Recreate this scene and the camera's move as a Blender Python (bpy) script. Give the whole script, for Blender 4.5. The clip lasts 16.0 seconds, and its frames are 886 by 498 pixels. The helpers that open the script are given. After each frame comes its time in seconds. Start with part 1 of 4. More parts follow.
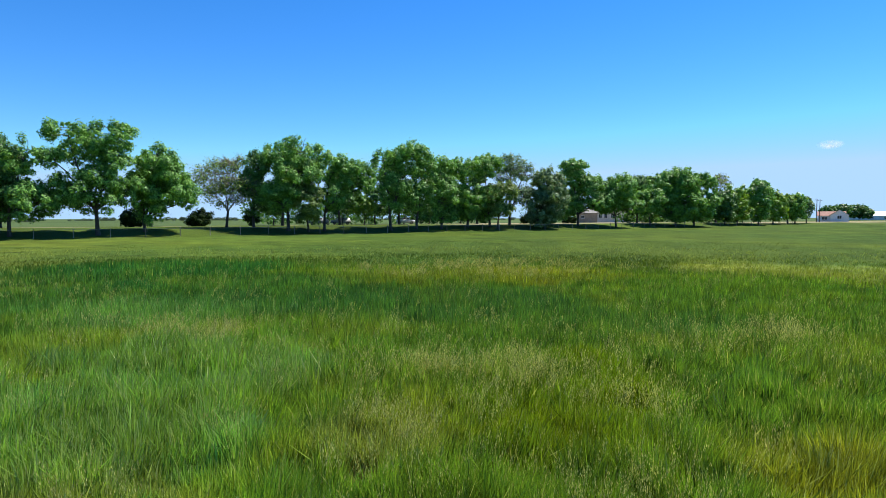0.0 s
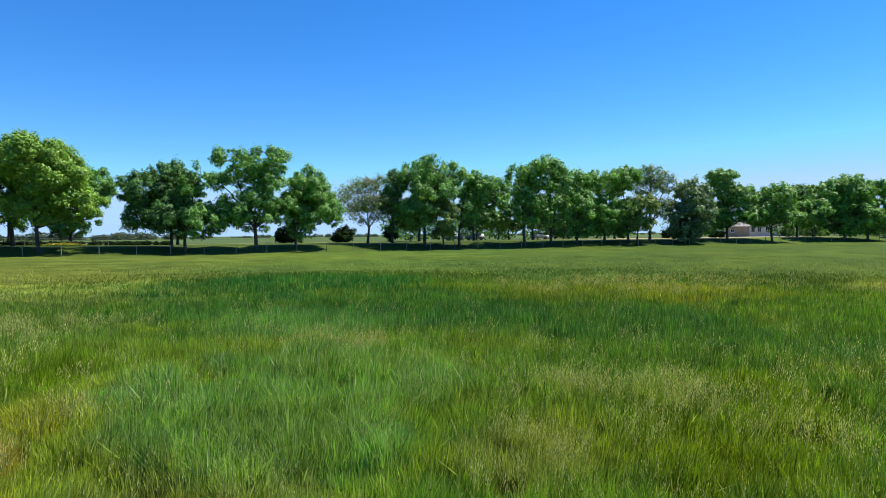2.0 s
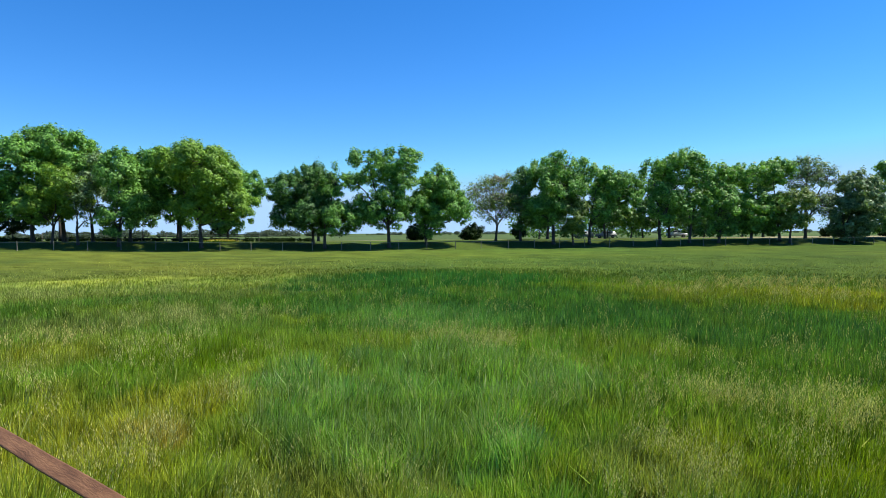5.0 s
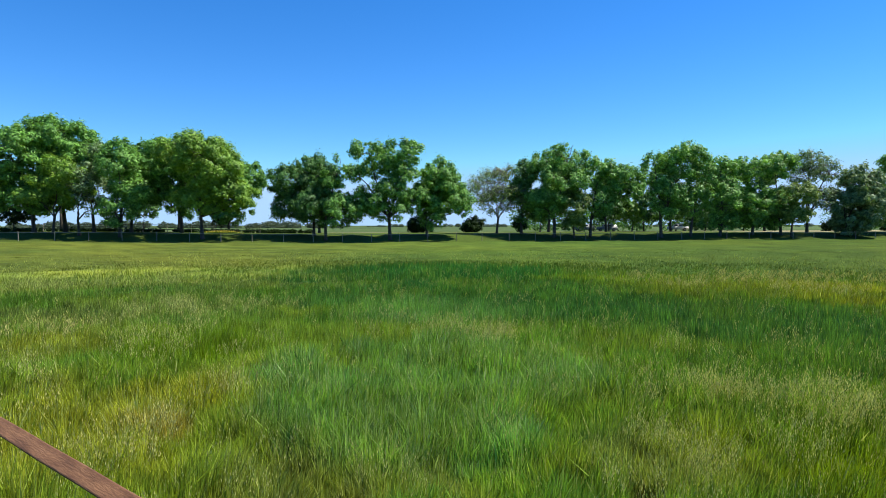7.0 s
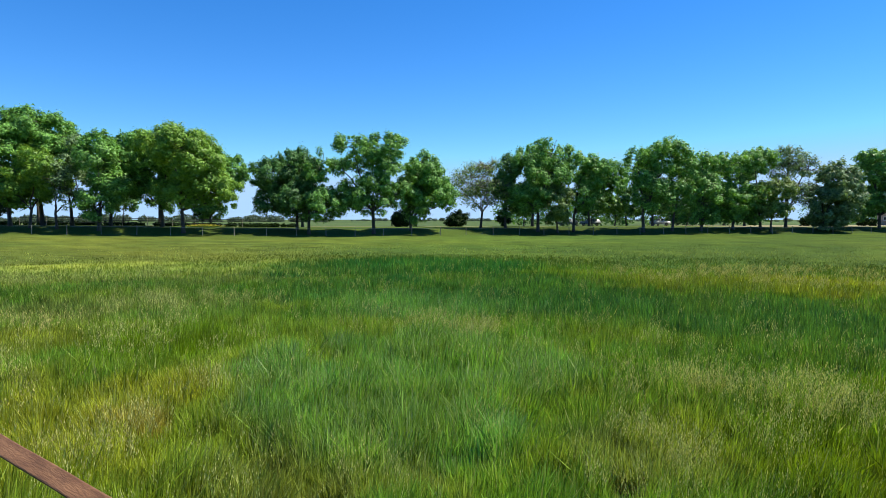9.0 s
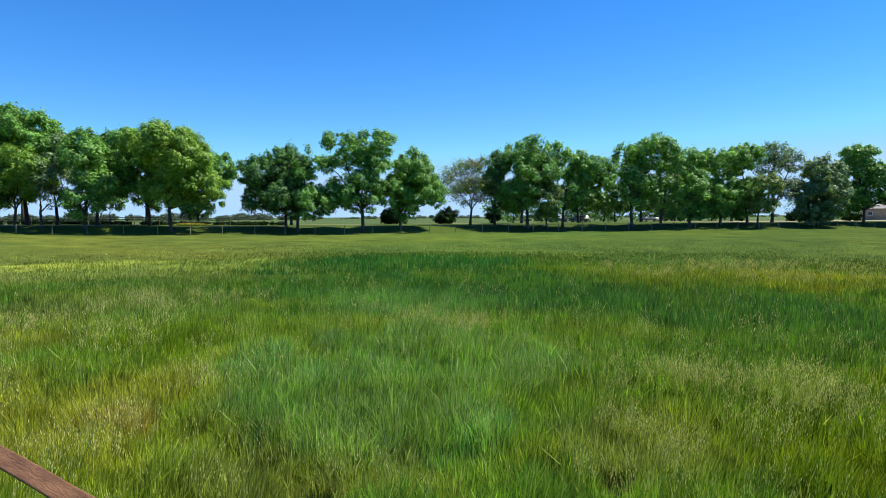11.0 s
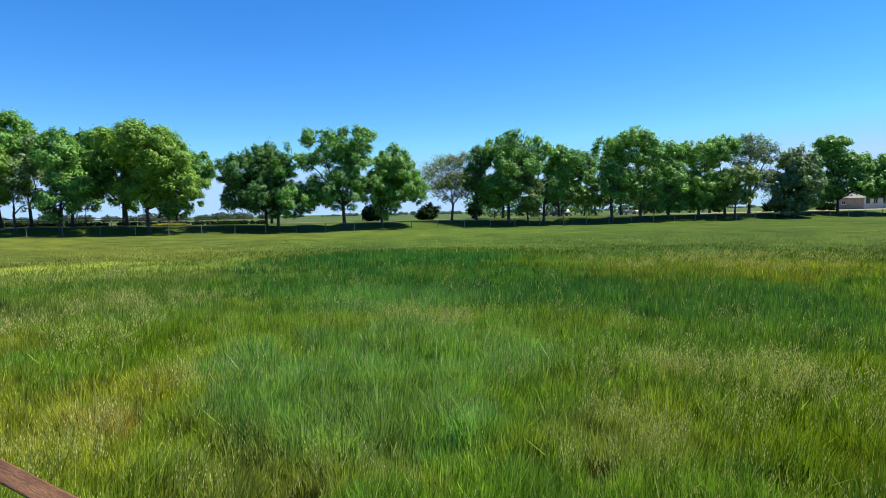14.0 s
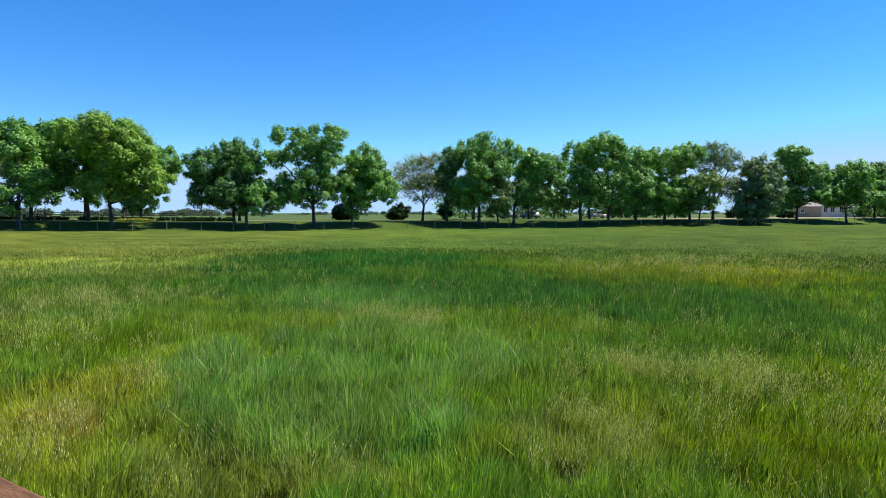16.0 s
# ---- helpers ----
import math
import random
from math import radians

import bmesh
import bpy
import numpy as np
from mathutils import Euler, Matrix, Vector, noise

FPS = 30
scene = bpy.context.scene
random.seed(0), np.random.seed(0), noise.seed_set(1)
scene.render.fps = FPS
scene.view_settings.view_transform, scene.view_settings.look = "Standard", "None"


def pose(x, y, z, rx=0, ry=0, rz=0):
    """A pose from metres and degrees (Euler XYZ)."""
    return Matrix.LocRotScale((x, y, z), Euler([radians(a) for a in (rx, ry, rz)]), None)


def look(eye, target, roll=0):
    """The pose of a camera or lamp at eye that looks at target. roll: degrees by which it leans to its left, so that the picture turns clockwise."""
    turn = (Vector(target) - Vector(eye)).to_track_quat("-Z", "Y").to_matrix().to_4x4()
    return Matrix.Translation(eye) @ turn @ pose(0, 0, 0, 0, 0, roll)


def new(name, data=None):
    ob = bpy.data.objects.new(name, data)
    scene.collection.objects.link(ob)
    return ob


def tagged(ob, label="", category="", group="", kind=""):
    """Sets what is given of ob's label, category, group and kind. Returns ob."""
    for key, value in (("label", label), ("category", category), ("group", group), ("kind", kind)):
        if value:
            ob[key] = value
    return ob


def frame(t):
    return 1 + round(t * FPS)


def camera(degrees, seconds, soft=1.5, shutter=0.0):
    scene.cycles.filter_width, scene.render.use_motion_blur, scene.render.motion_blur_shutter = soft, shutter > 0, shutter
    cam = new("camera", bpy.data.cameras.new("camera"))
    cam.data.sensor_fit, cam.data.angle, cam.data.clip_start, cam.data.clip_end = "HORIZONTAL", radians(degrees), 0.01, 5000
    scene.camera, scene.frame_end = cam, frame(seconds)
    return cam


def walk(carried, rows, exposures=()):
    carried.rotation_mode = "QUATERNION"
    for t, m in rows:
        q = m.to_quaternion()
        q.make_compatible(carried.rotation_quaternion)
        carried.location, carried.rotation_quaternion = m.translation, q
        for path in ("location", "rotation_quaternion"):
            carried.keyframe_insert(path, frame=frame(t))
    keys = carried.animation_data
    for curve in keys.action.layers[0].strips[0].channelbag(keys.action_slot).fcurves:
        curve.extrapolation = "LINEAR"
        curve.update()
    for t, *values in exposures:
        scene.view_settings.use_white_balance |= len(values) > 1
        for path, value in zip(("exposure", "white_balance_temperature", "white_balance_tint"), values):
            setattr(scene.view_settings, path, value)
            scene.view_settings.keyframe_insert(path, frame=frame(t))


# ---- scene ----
cam = camera(72.0, 16.0, soft=0.7)

PATH = [
    (0, (0.254, 0.010, 2.131), (0.248, 2.007, 2.030), -0.1),
    (0.5, (0.229, 0.064, 2.119), (0.147, 2.060, 2.013), -0.6),
    (1, (0.162, 0.144, 2.100), (-0.042, 2.131, 1.995), -0.1),
    (1.5, (0.137, 0.140, 2.095), (-0.245, 2.100, 1.997), -0.7),
    (2, (0.127, 0.123, 2.102), (-0.310, 2.074, 2.054), -0.5),
    (2.5, (0.124, 0.129, 2.107), (-0.429, 2.050, 2.059), -1.1),
    (3, (0.111, 0.164, 2.125), (-0.536, 2.057, 2.110), -0.9),
    (3.5, (0.093, 0.176, 2.122), (-0.614, 2.047, 2.107), -0.7),
    (4, (0.096, 0.159, 2.129), (-0.702, 1.993, 2.096), -1.3),
    (4.5, (0.081, 0.154, 2.127), (-0.711, 1.990, 2.087), -0.3),
    (4.7, (0.080, 0.153, 2.126), (-0.747, 1.974, 2.081), -0.5),
    (6.8, (0.062, 0.161, 2.118), (-0.767, 1.979, 2.037), 0.0),
    (7, (0.077, 0.168, 2.120), (-0.757, 1.984, 2.042), -0.1),
    (7.5, (0.083, 0.179, 2.117), (-0.724, 2.007, 2.035), 0.0),
    (8, (0.080, 0.171, 2.117), (-0.724, 2.000, 2.036), -0.0),
    (8.5, (0.078, 0.181, 2.118), (-0.713, 2.016, 2.035), 0.0),
    (8.7, (0.074, 0.193, 2.120), (-0.715, 2.028, 2.028), -0.0),
    (11, (0.080, 0.217, 2.106), (-0.675, 2.067, 2.000), -0.3),
    (11.5, (0.079, 0.236, 2.101), (-0.676, 2.083, 1.975), -0.8),
    (12, (0.083, 0.224, 2.097), (-0.674, 2.071, 1.977), -1.0),
    (12.5, (0.082, 0.214, 2.095), (-0.668, 2.063, 1.969), -1.4),
    (13, (0.076, 0.224, 2.099), (-0.651, 2.083, 1.978), -1.1),
    (13.5, (0.079, 0.208, 2.099), (-0.644, 2.070, 1.987), -1.0),
    (14, (0.083, 0.203, 2.100), (-0.617, 2.072, 1.980), -1.2),
    (14.5, (0.076, 0.205, 2.098), (-0.598, 2.084, 1.976), -0.5),
    (15, (0.074, 0.194, 2.100), (-0.573, 2.082, 1.977), -0.5),
    (15.5, (0.074, 0.184, 2.109), (-0.570, 2.073, 1.985), -0.7),
    (16, (0.065, 0.176, 2.105), (-0.542, 2.078, 1.986), -0.1),
]
walk(cam, [(t, look(eye, target, roll)) for t, eye, target, roll in PATH])

# ---- world, sun ----
SUN_AZ, SUN_EL = 54.0, 59.0          # degrees: clockwise from +y, and above the horizon
world = bpy.data.worlds.new("sky")
scene.world = world
world.use_nodes = True
wt = world.node_tree
wt.nodes.clear()
w_out = wt.nodes.new("ShaderNodeOutputWorld")
w_bg = wt.nodes.new("ShaderNodeBackground")
w_sky = wt.nodes.new("ShaderNodeTexSky")
w_sky.sky_type = "NISHITA"
w_sky.sun_disc = False
w_sky.sun_elevation = radians(SUN_EL)
w_sky.sun_rotation = radians(SUN_AZ)
w_sky.altitude = 0
w_sky.air_density, w_sky.dust_density, w_sky.ozone_density = 0.85, 0.0, 4.0
w_bg.inputs["Strength"].default_value = 0.093
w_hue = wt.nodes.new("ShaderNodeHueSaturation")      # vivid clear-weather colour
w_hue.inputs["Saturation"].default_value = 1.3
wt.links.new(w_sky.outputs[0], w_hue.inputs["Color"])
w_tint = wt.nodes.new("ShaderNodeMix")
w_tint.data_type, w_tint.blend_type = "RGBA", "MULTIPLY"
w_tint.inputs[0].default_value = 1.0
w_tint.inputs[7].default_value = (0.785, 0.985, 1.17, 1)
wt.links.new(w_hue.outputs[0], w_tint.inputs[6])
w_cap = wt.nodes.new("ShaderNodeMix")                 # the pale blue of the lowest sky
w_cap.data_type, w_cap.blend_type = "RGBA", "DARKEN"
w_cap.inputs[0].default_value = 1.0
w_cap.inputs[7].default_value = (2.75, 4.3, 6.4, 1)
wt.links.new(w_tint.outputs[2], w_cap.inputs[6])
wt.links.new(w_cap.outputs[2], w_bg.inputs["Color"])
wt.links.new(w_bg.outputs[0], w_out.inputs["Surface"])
sun = new("sun", bpy.data.lights.new("sun", "SUN"))
sun.data.energy, sun.data.angle, sun.data.color = 5.0, radians(0.53), (1.0, 0.95, 0.84)
_a, _e = radians(SUN_AZ), radians(SUN_EL)
sun.matrix_world = look((math.sin(_a) * math.cos(_e) * 60, math.cos(_a) * math.cos(_e) * 60, math.sin(_e) * 60), (0, 0, 0))
scene.view_settings.exposure = 0.85


# ---- materials ----
def material(name):
    m = bpy.data.materials.new(name)
    m.use_nodes = True
    nt = m.node_tree
    nt.nodes.clear()
    return m, nt, nt.nodes.new("ShaderNodeOutputMaterial")


def node(nt, kind, **values):
    n = nt.nodes.new(kind)
    for key, v in values.items():
        n.inputs[key.replace("_", " ")].default_value = v
    return n


def ramp(nt, source, stops):
    r = nt.nodes.new("ShaderNodeValToRGB")
    while len(r.color_ramp.elements) < len(stops):
        r.color_ramp.elements.new(0.5)
    for el, (p, c) in zip(r.color_ramp.elements, stops):
        el.position, el.color = p, (*c, 1)
    nt.links.new(source, r.inputs[0])
    return r.outputs[0]


def mixed(nt, a, b, fac, mode="MIX"):
    n = nt.nodes.new("ShaderNodeMix")
    n.data_type, n.blend_type = "RGBA", mode
    for sock, v in ((n.inputs[0], fac), (n.inputs[6], a), (n.inputs[7], b)):
        if hasattr(v, "links"):
            nt.links.new(v, sock)
        else:
            sock.default_value = v if isinstance(v, float) else (*v, 1)
    return n.outputs[2]


def noise_out(nt, scale, detail=3.0, rough=0.55, coords="Object", stretch=None):
    c = nt.nodes.new("ShaderNodeTexCoord").outputs[coords]
    if stretch:
        mp = node(nt, "ShaderNodeMapping", Scale=stretch)
        nt.links.new(c, mp.inputs[0])
        c = mp.outputs[0]
    n = node(nt, "ShaderNodeTexNoise", Scale=scale, Detail=detail, Roughness=rough)
    nt.links.new(c, n.inputs["Vector"])
    return n.outputs[0]


def bump(nt, height, strength, distance):
    b = node(nt, "ShaderNodeBump", Strength=strength, Distance=distance)
    nt.links.new(height, b.inputs["Height"])
    return b.outputs[0]


def plain(name, dark, light, rough=0.7, scale=6.0, metal=0.0, relief=0.2, grain=None, depth=0.01, random_tint=0.0):
    """A surface between two colours, with noise at two scales and fine relief."""
    m, nt, out = material(name)
    big = noise_out(nt, scale, 4.0, 0.6, stretch=grain)
    fine = noise_out(nt, scale * 7, 3.0, 0.6, stretch=grain)
    col = ramp(nt, big, [(0.3, dark), (0.72, light)])
    col = mixed(nt, col, ramp(nt, fine, [(0.3, (0.72, 0.72, 0.72)), (0.7, (1.12, 1.12, 1.12))]), 1.0, "MULTIPLY")
    if random_tint:
        oi = nt.nodes.new("ShaderNodeObjectInfo").outputs["Random"]
        col = mixed(nt, col, ramp(nt, oi, [(0, (1 - random_tint,) * 3), (1, (1 + random_tint,) * 3)]), 1.0, "MULTIPLY")
    b = node(nt, "ShaderNodeBsdfPrincipled", Roughness=rough, Metallic=metal)
    nt.links.new(col, b.inputs["Base Color"])
    nt.links.new(bump(nt, fine, relief, depth), b.inputs["Normal"])
    nt.links.new(b.outputs[0], out.inputs[0])
    return m


def leaf_material(name, shade, mid, light, thin=0.31, gloss=0.28):
    """Leaves: each one its own green, lit through from behind."""
    m, nt, out = material(name)
    island = nt.nodes.new("ShaderNodeNewGeometry").outputs["Random Per Island"]
    col = ramp(nt, island, [(0.0, shade), (0.5, mid), (1.0, light)])
    patch = noise_out(nt, 0.45, 3.0, 0.6)
    col = mixed(nt, col, ramp(nt, patch, [(0.32, (0.7, 0.76, 0.72)), (0.7, (1.22, 1.16, 1.0))]), 1.0, "MULTIPLY")
    d = node(nt, "ShaderNodeBsdfPrincipled", Roughness=0.5)
    d.inputs["Specular IOR Level"].default_value = gloss
    tr = nt.nodes.new("ShaderNodeBsdfTranslucent")
    warm = mixed(nt, col, (1.25, 1.2, 0.5), 1.0, "MULTIPLY")
    mix = node(nt, "ShaderNodeMixShader", Fac=thin)
    nt.links.new(col, d.inputs["Base Color"])
    nt.links.new(warm, tr.inputs["Color"])
    nt.links.new(d.outputs[0], mix.inputs[1])
    nt.links.new(tr.outputs[0], mix.inputs[2])
    nt.links.new(mix.outputs[0], out.inputs[0])
    return m


LEAF = {
    "green": leaf_material("leaves_green", (0.056, 0.142, 0.026), (0.135, 0.310, 0.062), (0.259, 0.516, 0.114)),
    "yellow": leaf_material("leaves_yellow_green", (0.088, 0.190, 0.022), (0.174, 0.330, 0.042), (0.275, 0.445, 0.070)),
    "olive": leaf_material("leaves_olive", (0.067, 0.122, 0.029), (0.157, 0.249, 0.057), (0.277, 0.392, 0.107)),
    "dark": leaf_material("leaves_dark", (0.029, 0.084, 0.024), (0.072, 0.184, 0.045), (0.143, 0.312, 0.078)),
    "pale": leaf_material("leaves_grey_green", (0.065, 0.122, 0.058), (0.144, 0.247, 0.113), (0.267, 0.391, 0.201)),
    # dark foliage, blackened further to carry the shade behind the fence
    "hedge": leaf_material("leaves_hedge_shaded", (0.012, 0.026, 0.009), (0.020, 0.042, 0.012), (0.032, 0.064, 0.017), 0.1, 0.04),
    # aerial haze is put into these pale bluish leaf colours
    "far": leaf_material("leaves_far_hazed", (0.075, 0.105, 0.085), (0.095, 0.130, 0.105), (0.120, 0.155, 0.125), 0.3, 0.04),
}
TWIG = plain("twig_bark", (0.13, 0.115, 0.09), (0.24, 0.22, 0.18), 0.9, 2.0)
BARK = plain("bark", (0.035, 0.028, 0.022), (0.105, 0.088, 0.070), 0.95, 1.6, relief=0.7, grain=(3, 3, 0.5), depth=0.05)
POST_WOOD = plain("post_wood", (0.15, 0.125, 0.095), (0.38, 0.34, 0.27), 0.9, 2.0, grain=(5, 5, 0.8), random_tint=0.25)
RAIL_PALE = plain("rail_pale", (0.14, 0.135, 0.12), (0.30, 0.29, 0.26), 0.7, 1.0)
RAIL_DARK = plain("rail_dark", (0.06, 0.05, 0.042), (0.13, 0.11, 0.09), 0.9, 1.0)


# ---- fields of the meadow ----
def value_noise(x, y, seed):
    """Smooth noise from 0 to 1 over the plan."""
    xi, yi = np.floor(x).astype(np.int64), np.floor(y).astype(np.int64)
    fx, fy = x - xi, y - yi
    fx, fy = fx * fx * (3 - 2 * fx), fy * fy * (3 - 2 * fy)

    def corner(i, j):
        h = (i * 374761393 + j * 668265263 + seed * 1274126177) & 0x7FFFFFFF
        h = ((h ^ (h >> 13)) * 1274126177) & 0x7FFFFFFF
        return ((h ^ (h >> 16)) & 0xFFFF) / 65535.0
    a = corner(xi, yi) * (1 - fx) + corner(xi + 1, yi) * fx
    b = corner(xi, yi + 1) * (1 - fx) + corner(xi + 1, yi + 1) * fx
    return a * (1 - fy) + b * fy


def fractal(x, y, size, seed):
    return (value_noise(x / size, y / size, seed) * 0.5 + value_noise(x / size * 2.1, y / size * 2.1, seed + 1) * 0.3
            + value_noise(x / size * 4.3, y / size * 4.3, seed + 2) * 0.2)


def smooth(a, b, v):
    u = np.clip((v - a) / (b - a), 0, 1)
    return u * u * (3 - 2 * u)


def terrain(x, y):
    """Height of the ground: level, with a low bank under the trees and a gentle rise to the west far off."""
    x, y = np.asarray(x, float), np.asarray(y, float)
    r, az = np.hypot(x, y), np.degrees(np.arctan2(x, y))
    rise = 0.45 * smooth(45, 95, r) * (1 - smooth(-58, -34, az)) * smooth(-175, -120, az)
    back, along = (x + 60.6) * -0.591 + (y - 61.5) * 0.806, (x + 60.6) * 0.806 + (y - 61.5) * 0.591
    bank = (1.1 * smooth(-1.5, 7.5, back) - 0.3 * smooth(-50, -6, back)) * (1 - 0.65 * smooth(22, 90, back)) * (1 - 0.6 * smooth(165, 215, along)) * smooth(-160, -100, along)
    return rise + bank + 0.05 * (fractal(x, y, 6.0, 5) - 0.5) * smooth(0, 4, r)


# centre x, y, half width, half depth, bearing, sort of grass
PATCHES = [
    (-11.1, 23.8, 5.9, 6.2, -25, 'lush'),
    (-5.5, 16.7, 4.6, 4.0, -18, 'mid'),
    (0.2, 14.7, 3.4, 2.9, 0, 'mid'),
    (-10.0, 15.2, 2.0, 3.7, -34, 'mid'),
    (1.8, 22.5, 4.6, 3.9, 4, 'yellow'),
    (-10.0, 9.9, 1.7, 1.1, -46, 'seed'),
    (-17.3, 12.6, 2.4, 1.2, -54, 'seed'),
    (-25.3, 17.3, 5.0, 3.0, -56, 'light'),
    (-3.9, 9.3, 0.8, 1.1, -23, 'seed'),
    (-0.43, 6.8, 0.55, 0.42, -24, 'seed'),
    (0.75, 7.4, 0.8, 0.5, 12, 'seed'),
    (1.35, 7.9, 0.35, 0.4, 8, 'seed'),
    (-4.75, 4.3, 0.42, 0.45, -48, 'gold'),
    (-5.7, 4.4, 1.3, 1.7, -53, 'yellow'),
    (-9.9, 6.6, 0.8, 1.7, -57, 'yellow'),
    (-0.3, 5.2, 0.6, 0.4, -4, 'straw'),
    (-8.2, 7.6, 1.3, 2.0, -48, 'bright'),
    (1.7, 6.8, 0.9, 2.2, 12, 'bright'),
    (-18.3, 17.0, 8.0, 6.0, -47, 'light'),
    (-12.4, 10.4, 4.2, 3.0, -50, 'light'),
    (-2.7, 4.1, 0.9, 0.7, -34, 'light'),
    (-3.4, 5.7, 1.3, 1.4, -32, 'blue'),
    (-4.7, 6.2, 0.7, 0.9, -38, 'blue'),
    (-0.4, 4.6, 0.1, 0.2, -6, 'bare'),
    (-2.0, 7.3, 0.9, 1.2, -16, 'blue'),
    (-6.1, 12.5, 2.3, 1.9, -26, 'blue'),
    (-1.8, 5.2, 0.4, 0.6, -20, 'blue'),
    (-3.8, 8.1, 1.2, 1.5, -26, 'blue'),
    (4.3, 11.8, 2.4, 1.7, 19, 'mid'),
    (5.2, 9.5, 1.1, 0.7, 27, 'seed'),
    (3.1, 4.6, 0.6, 0.6, 31, 'yellow'),
    (14.2, 24.6, 5.5, 4.0, 30, 'light'),
]


def growth(x, y):
    """Weights from 0 to 1 of each sort of grass over the plan."""
    wob = (fractal(x, y, 1.1, 21) - 0.5) * 1.1 + (fractal(x, y, 5.0, 25) - 0.5) * 0.9
    got = {k: np.zeros_like(x) for k in ("lush", "yellow", "seed", "bright", "blue", "mid", "straw", "gold", "light", "bare")}
    for px, py, rw, rd, az, kind in PATCHES:
        a = radians(az)
        u = ((x - px) * math.cos(a) - (y - py) * math.sin(a)) / rw
        v = ((x - px) * math.sin(a) + (y - py) * math.cos(a)) / rd
        d = np.sqrt(u * u + v * v) + wob
        got[kind] = np.maximum(got[kind], 1 - smooth(0.65, 1.25, d))
    return got


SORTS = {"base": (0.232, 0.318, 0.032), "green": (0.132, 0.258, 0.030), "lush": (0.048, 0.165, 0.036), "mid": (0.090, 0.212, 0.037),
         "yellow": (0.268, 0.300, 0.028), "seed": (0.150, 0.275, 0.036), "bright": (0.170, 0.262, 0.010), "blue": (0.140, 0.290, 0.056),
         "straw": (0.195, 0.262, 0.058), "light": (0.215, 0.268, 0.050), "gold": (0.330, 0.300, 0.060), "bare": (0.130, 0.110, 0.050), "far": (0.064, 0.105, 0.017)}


def grass_colour(x, y):
    """Base colour of the grass over the plan."""
    w = growth(x, y)
    east = smooth(-22, 8, np.degrees(np.arctan2(x, y)))
    mix = smooth(0.3, 0.68, fractal(x, y, 1.9, 35) - 0.13 * east)[:, None]
    col = np.array(SORTS["green"]) * (1 - mix) + np.array(SORTS["base"]) * mix
    n1, n2, n3 = fractal(x, y, 3.0, 41)[:, None], fractal(x, y, 14.0, 47)[:, None], fractal(x, y, 1.3, 53)[:, None]
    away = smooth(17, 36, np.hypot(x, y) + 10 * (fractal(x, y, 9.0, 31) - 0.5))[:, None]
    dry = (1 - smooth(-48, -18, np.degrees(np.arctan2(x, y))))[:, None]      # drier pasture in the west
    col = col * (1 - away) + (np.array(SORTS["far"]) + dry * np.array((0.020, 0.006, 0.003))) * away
    for kind in ("light", "bright", "mid", "blue", "yellow", "seed", "straw", "gold", "lush", "bare"):
        f = w[kind][:, None] * (0.6 + 0.4 * smooth(0.25, 0.6, n3))
        col = col * (1 - f) + np.array(SORTS[kind]) * f
    col = col * (0.80 + 0.42 * n1) * (0.85 + 0.3 * n2) * (0.42 + 1.16 * fractal(x, y, 0.34, 57)[:, None])
    col = col * (1.03 - 0.20 * east)[:, None]
    tilt = (n2 - 0.5) * 0.5 + (n1 - 0.5) * 0.3
    return np.clip(col * np.hstack([1 + tilt, 1 + 0.2 * tilt, 1 - 0.4 * tilt]), 0.004, 0.6)


# ---- mesh helpers ----
def mesh_from(name, verts, loops, sizes, mat, colours=None):
    """A mesh out of flat arrays: corners of faces in one list, and how many each face has."""
    me = bpy.data.meshes.new(name)
    me.vertices.add(len(verts))
    me.vertices.foreach_set("co", np.ascontiguousarray(verts, dtype=np.float32).ravel())
    me.loops.add(len(loops))
    me.loops.foreach_set("vertex_index", np.ascontiguousarray(loops, dtype=np.int32))
    me.polygons.add(len(sizes))
    starts = np.concatenate([[0], np.cumsum(sizes)[:-1]]).astype(np.int32)
    me.polygons.foreach_set("loop_start", starts)
    me.update(calc_edges=True)
    if colours is not None:
        at = me.color_attributes.new("tint", "FLOAT_COLOR", "POINT")
        rgba = np.ones((len(verts), 4), np.float32)
        rgba[:, :3] = colours
        at.data.foreach_set("color", rgba.ravel())
    me.materials.append(mat)
    return me


def part(name, bm, mat, parent, label="", smooth_faces=False):
    """Links a bmesh as one mesh object under a thing or a part."""
    me = bpy.data.meshes.new(name)
    bm.to_mesh(me)
    bm.free()
    me.materials.append(mat)
    if smooth_faces:
        me.polygons.foreach_set("use_smooth", [True] * len(me.polygons))
    ob = new(name, me)
    ob.parent = parent
    return tagged(ob, label)


def box(bm, cx, cy, cz, sx, sy, sz, bevel=0.0, m=None):
    """A box of full sizes sx, sy, sz round its centre, its edges rounded off."""
    r = bmesh.ops.create_cube(bm, size=1.0)
    bmesh.ops.scale(bm, vec=(sx, sy, sz), verts=r["verts"])
    if bevel:
        es = list({e for v in r["verts"] for e in v.link_edges})
        b = bmesh.ops.bevel(bm, geom=es, offset=bevel, segments=2, affect="EDGES", profile=0.5)
        vs = list({v for f in b["faces"] for v in f.verts} | {v for v in r["verts"] if v.is_valid})
    else:
        vs = r["verts"]
    bmesh.ops.translate(bm, vec=(cx, cy, cz), verts=vs)
    if m is not None:
        bmesh.ops.transform(bm, matrix=m, verts=vs)
    return vs


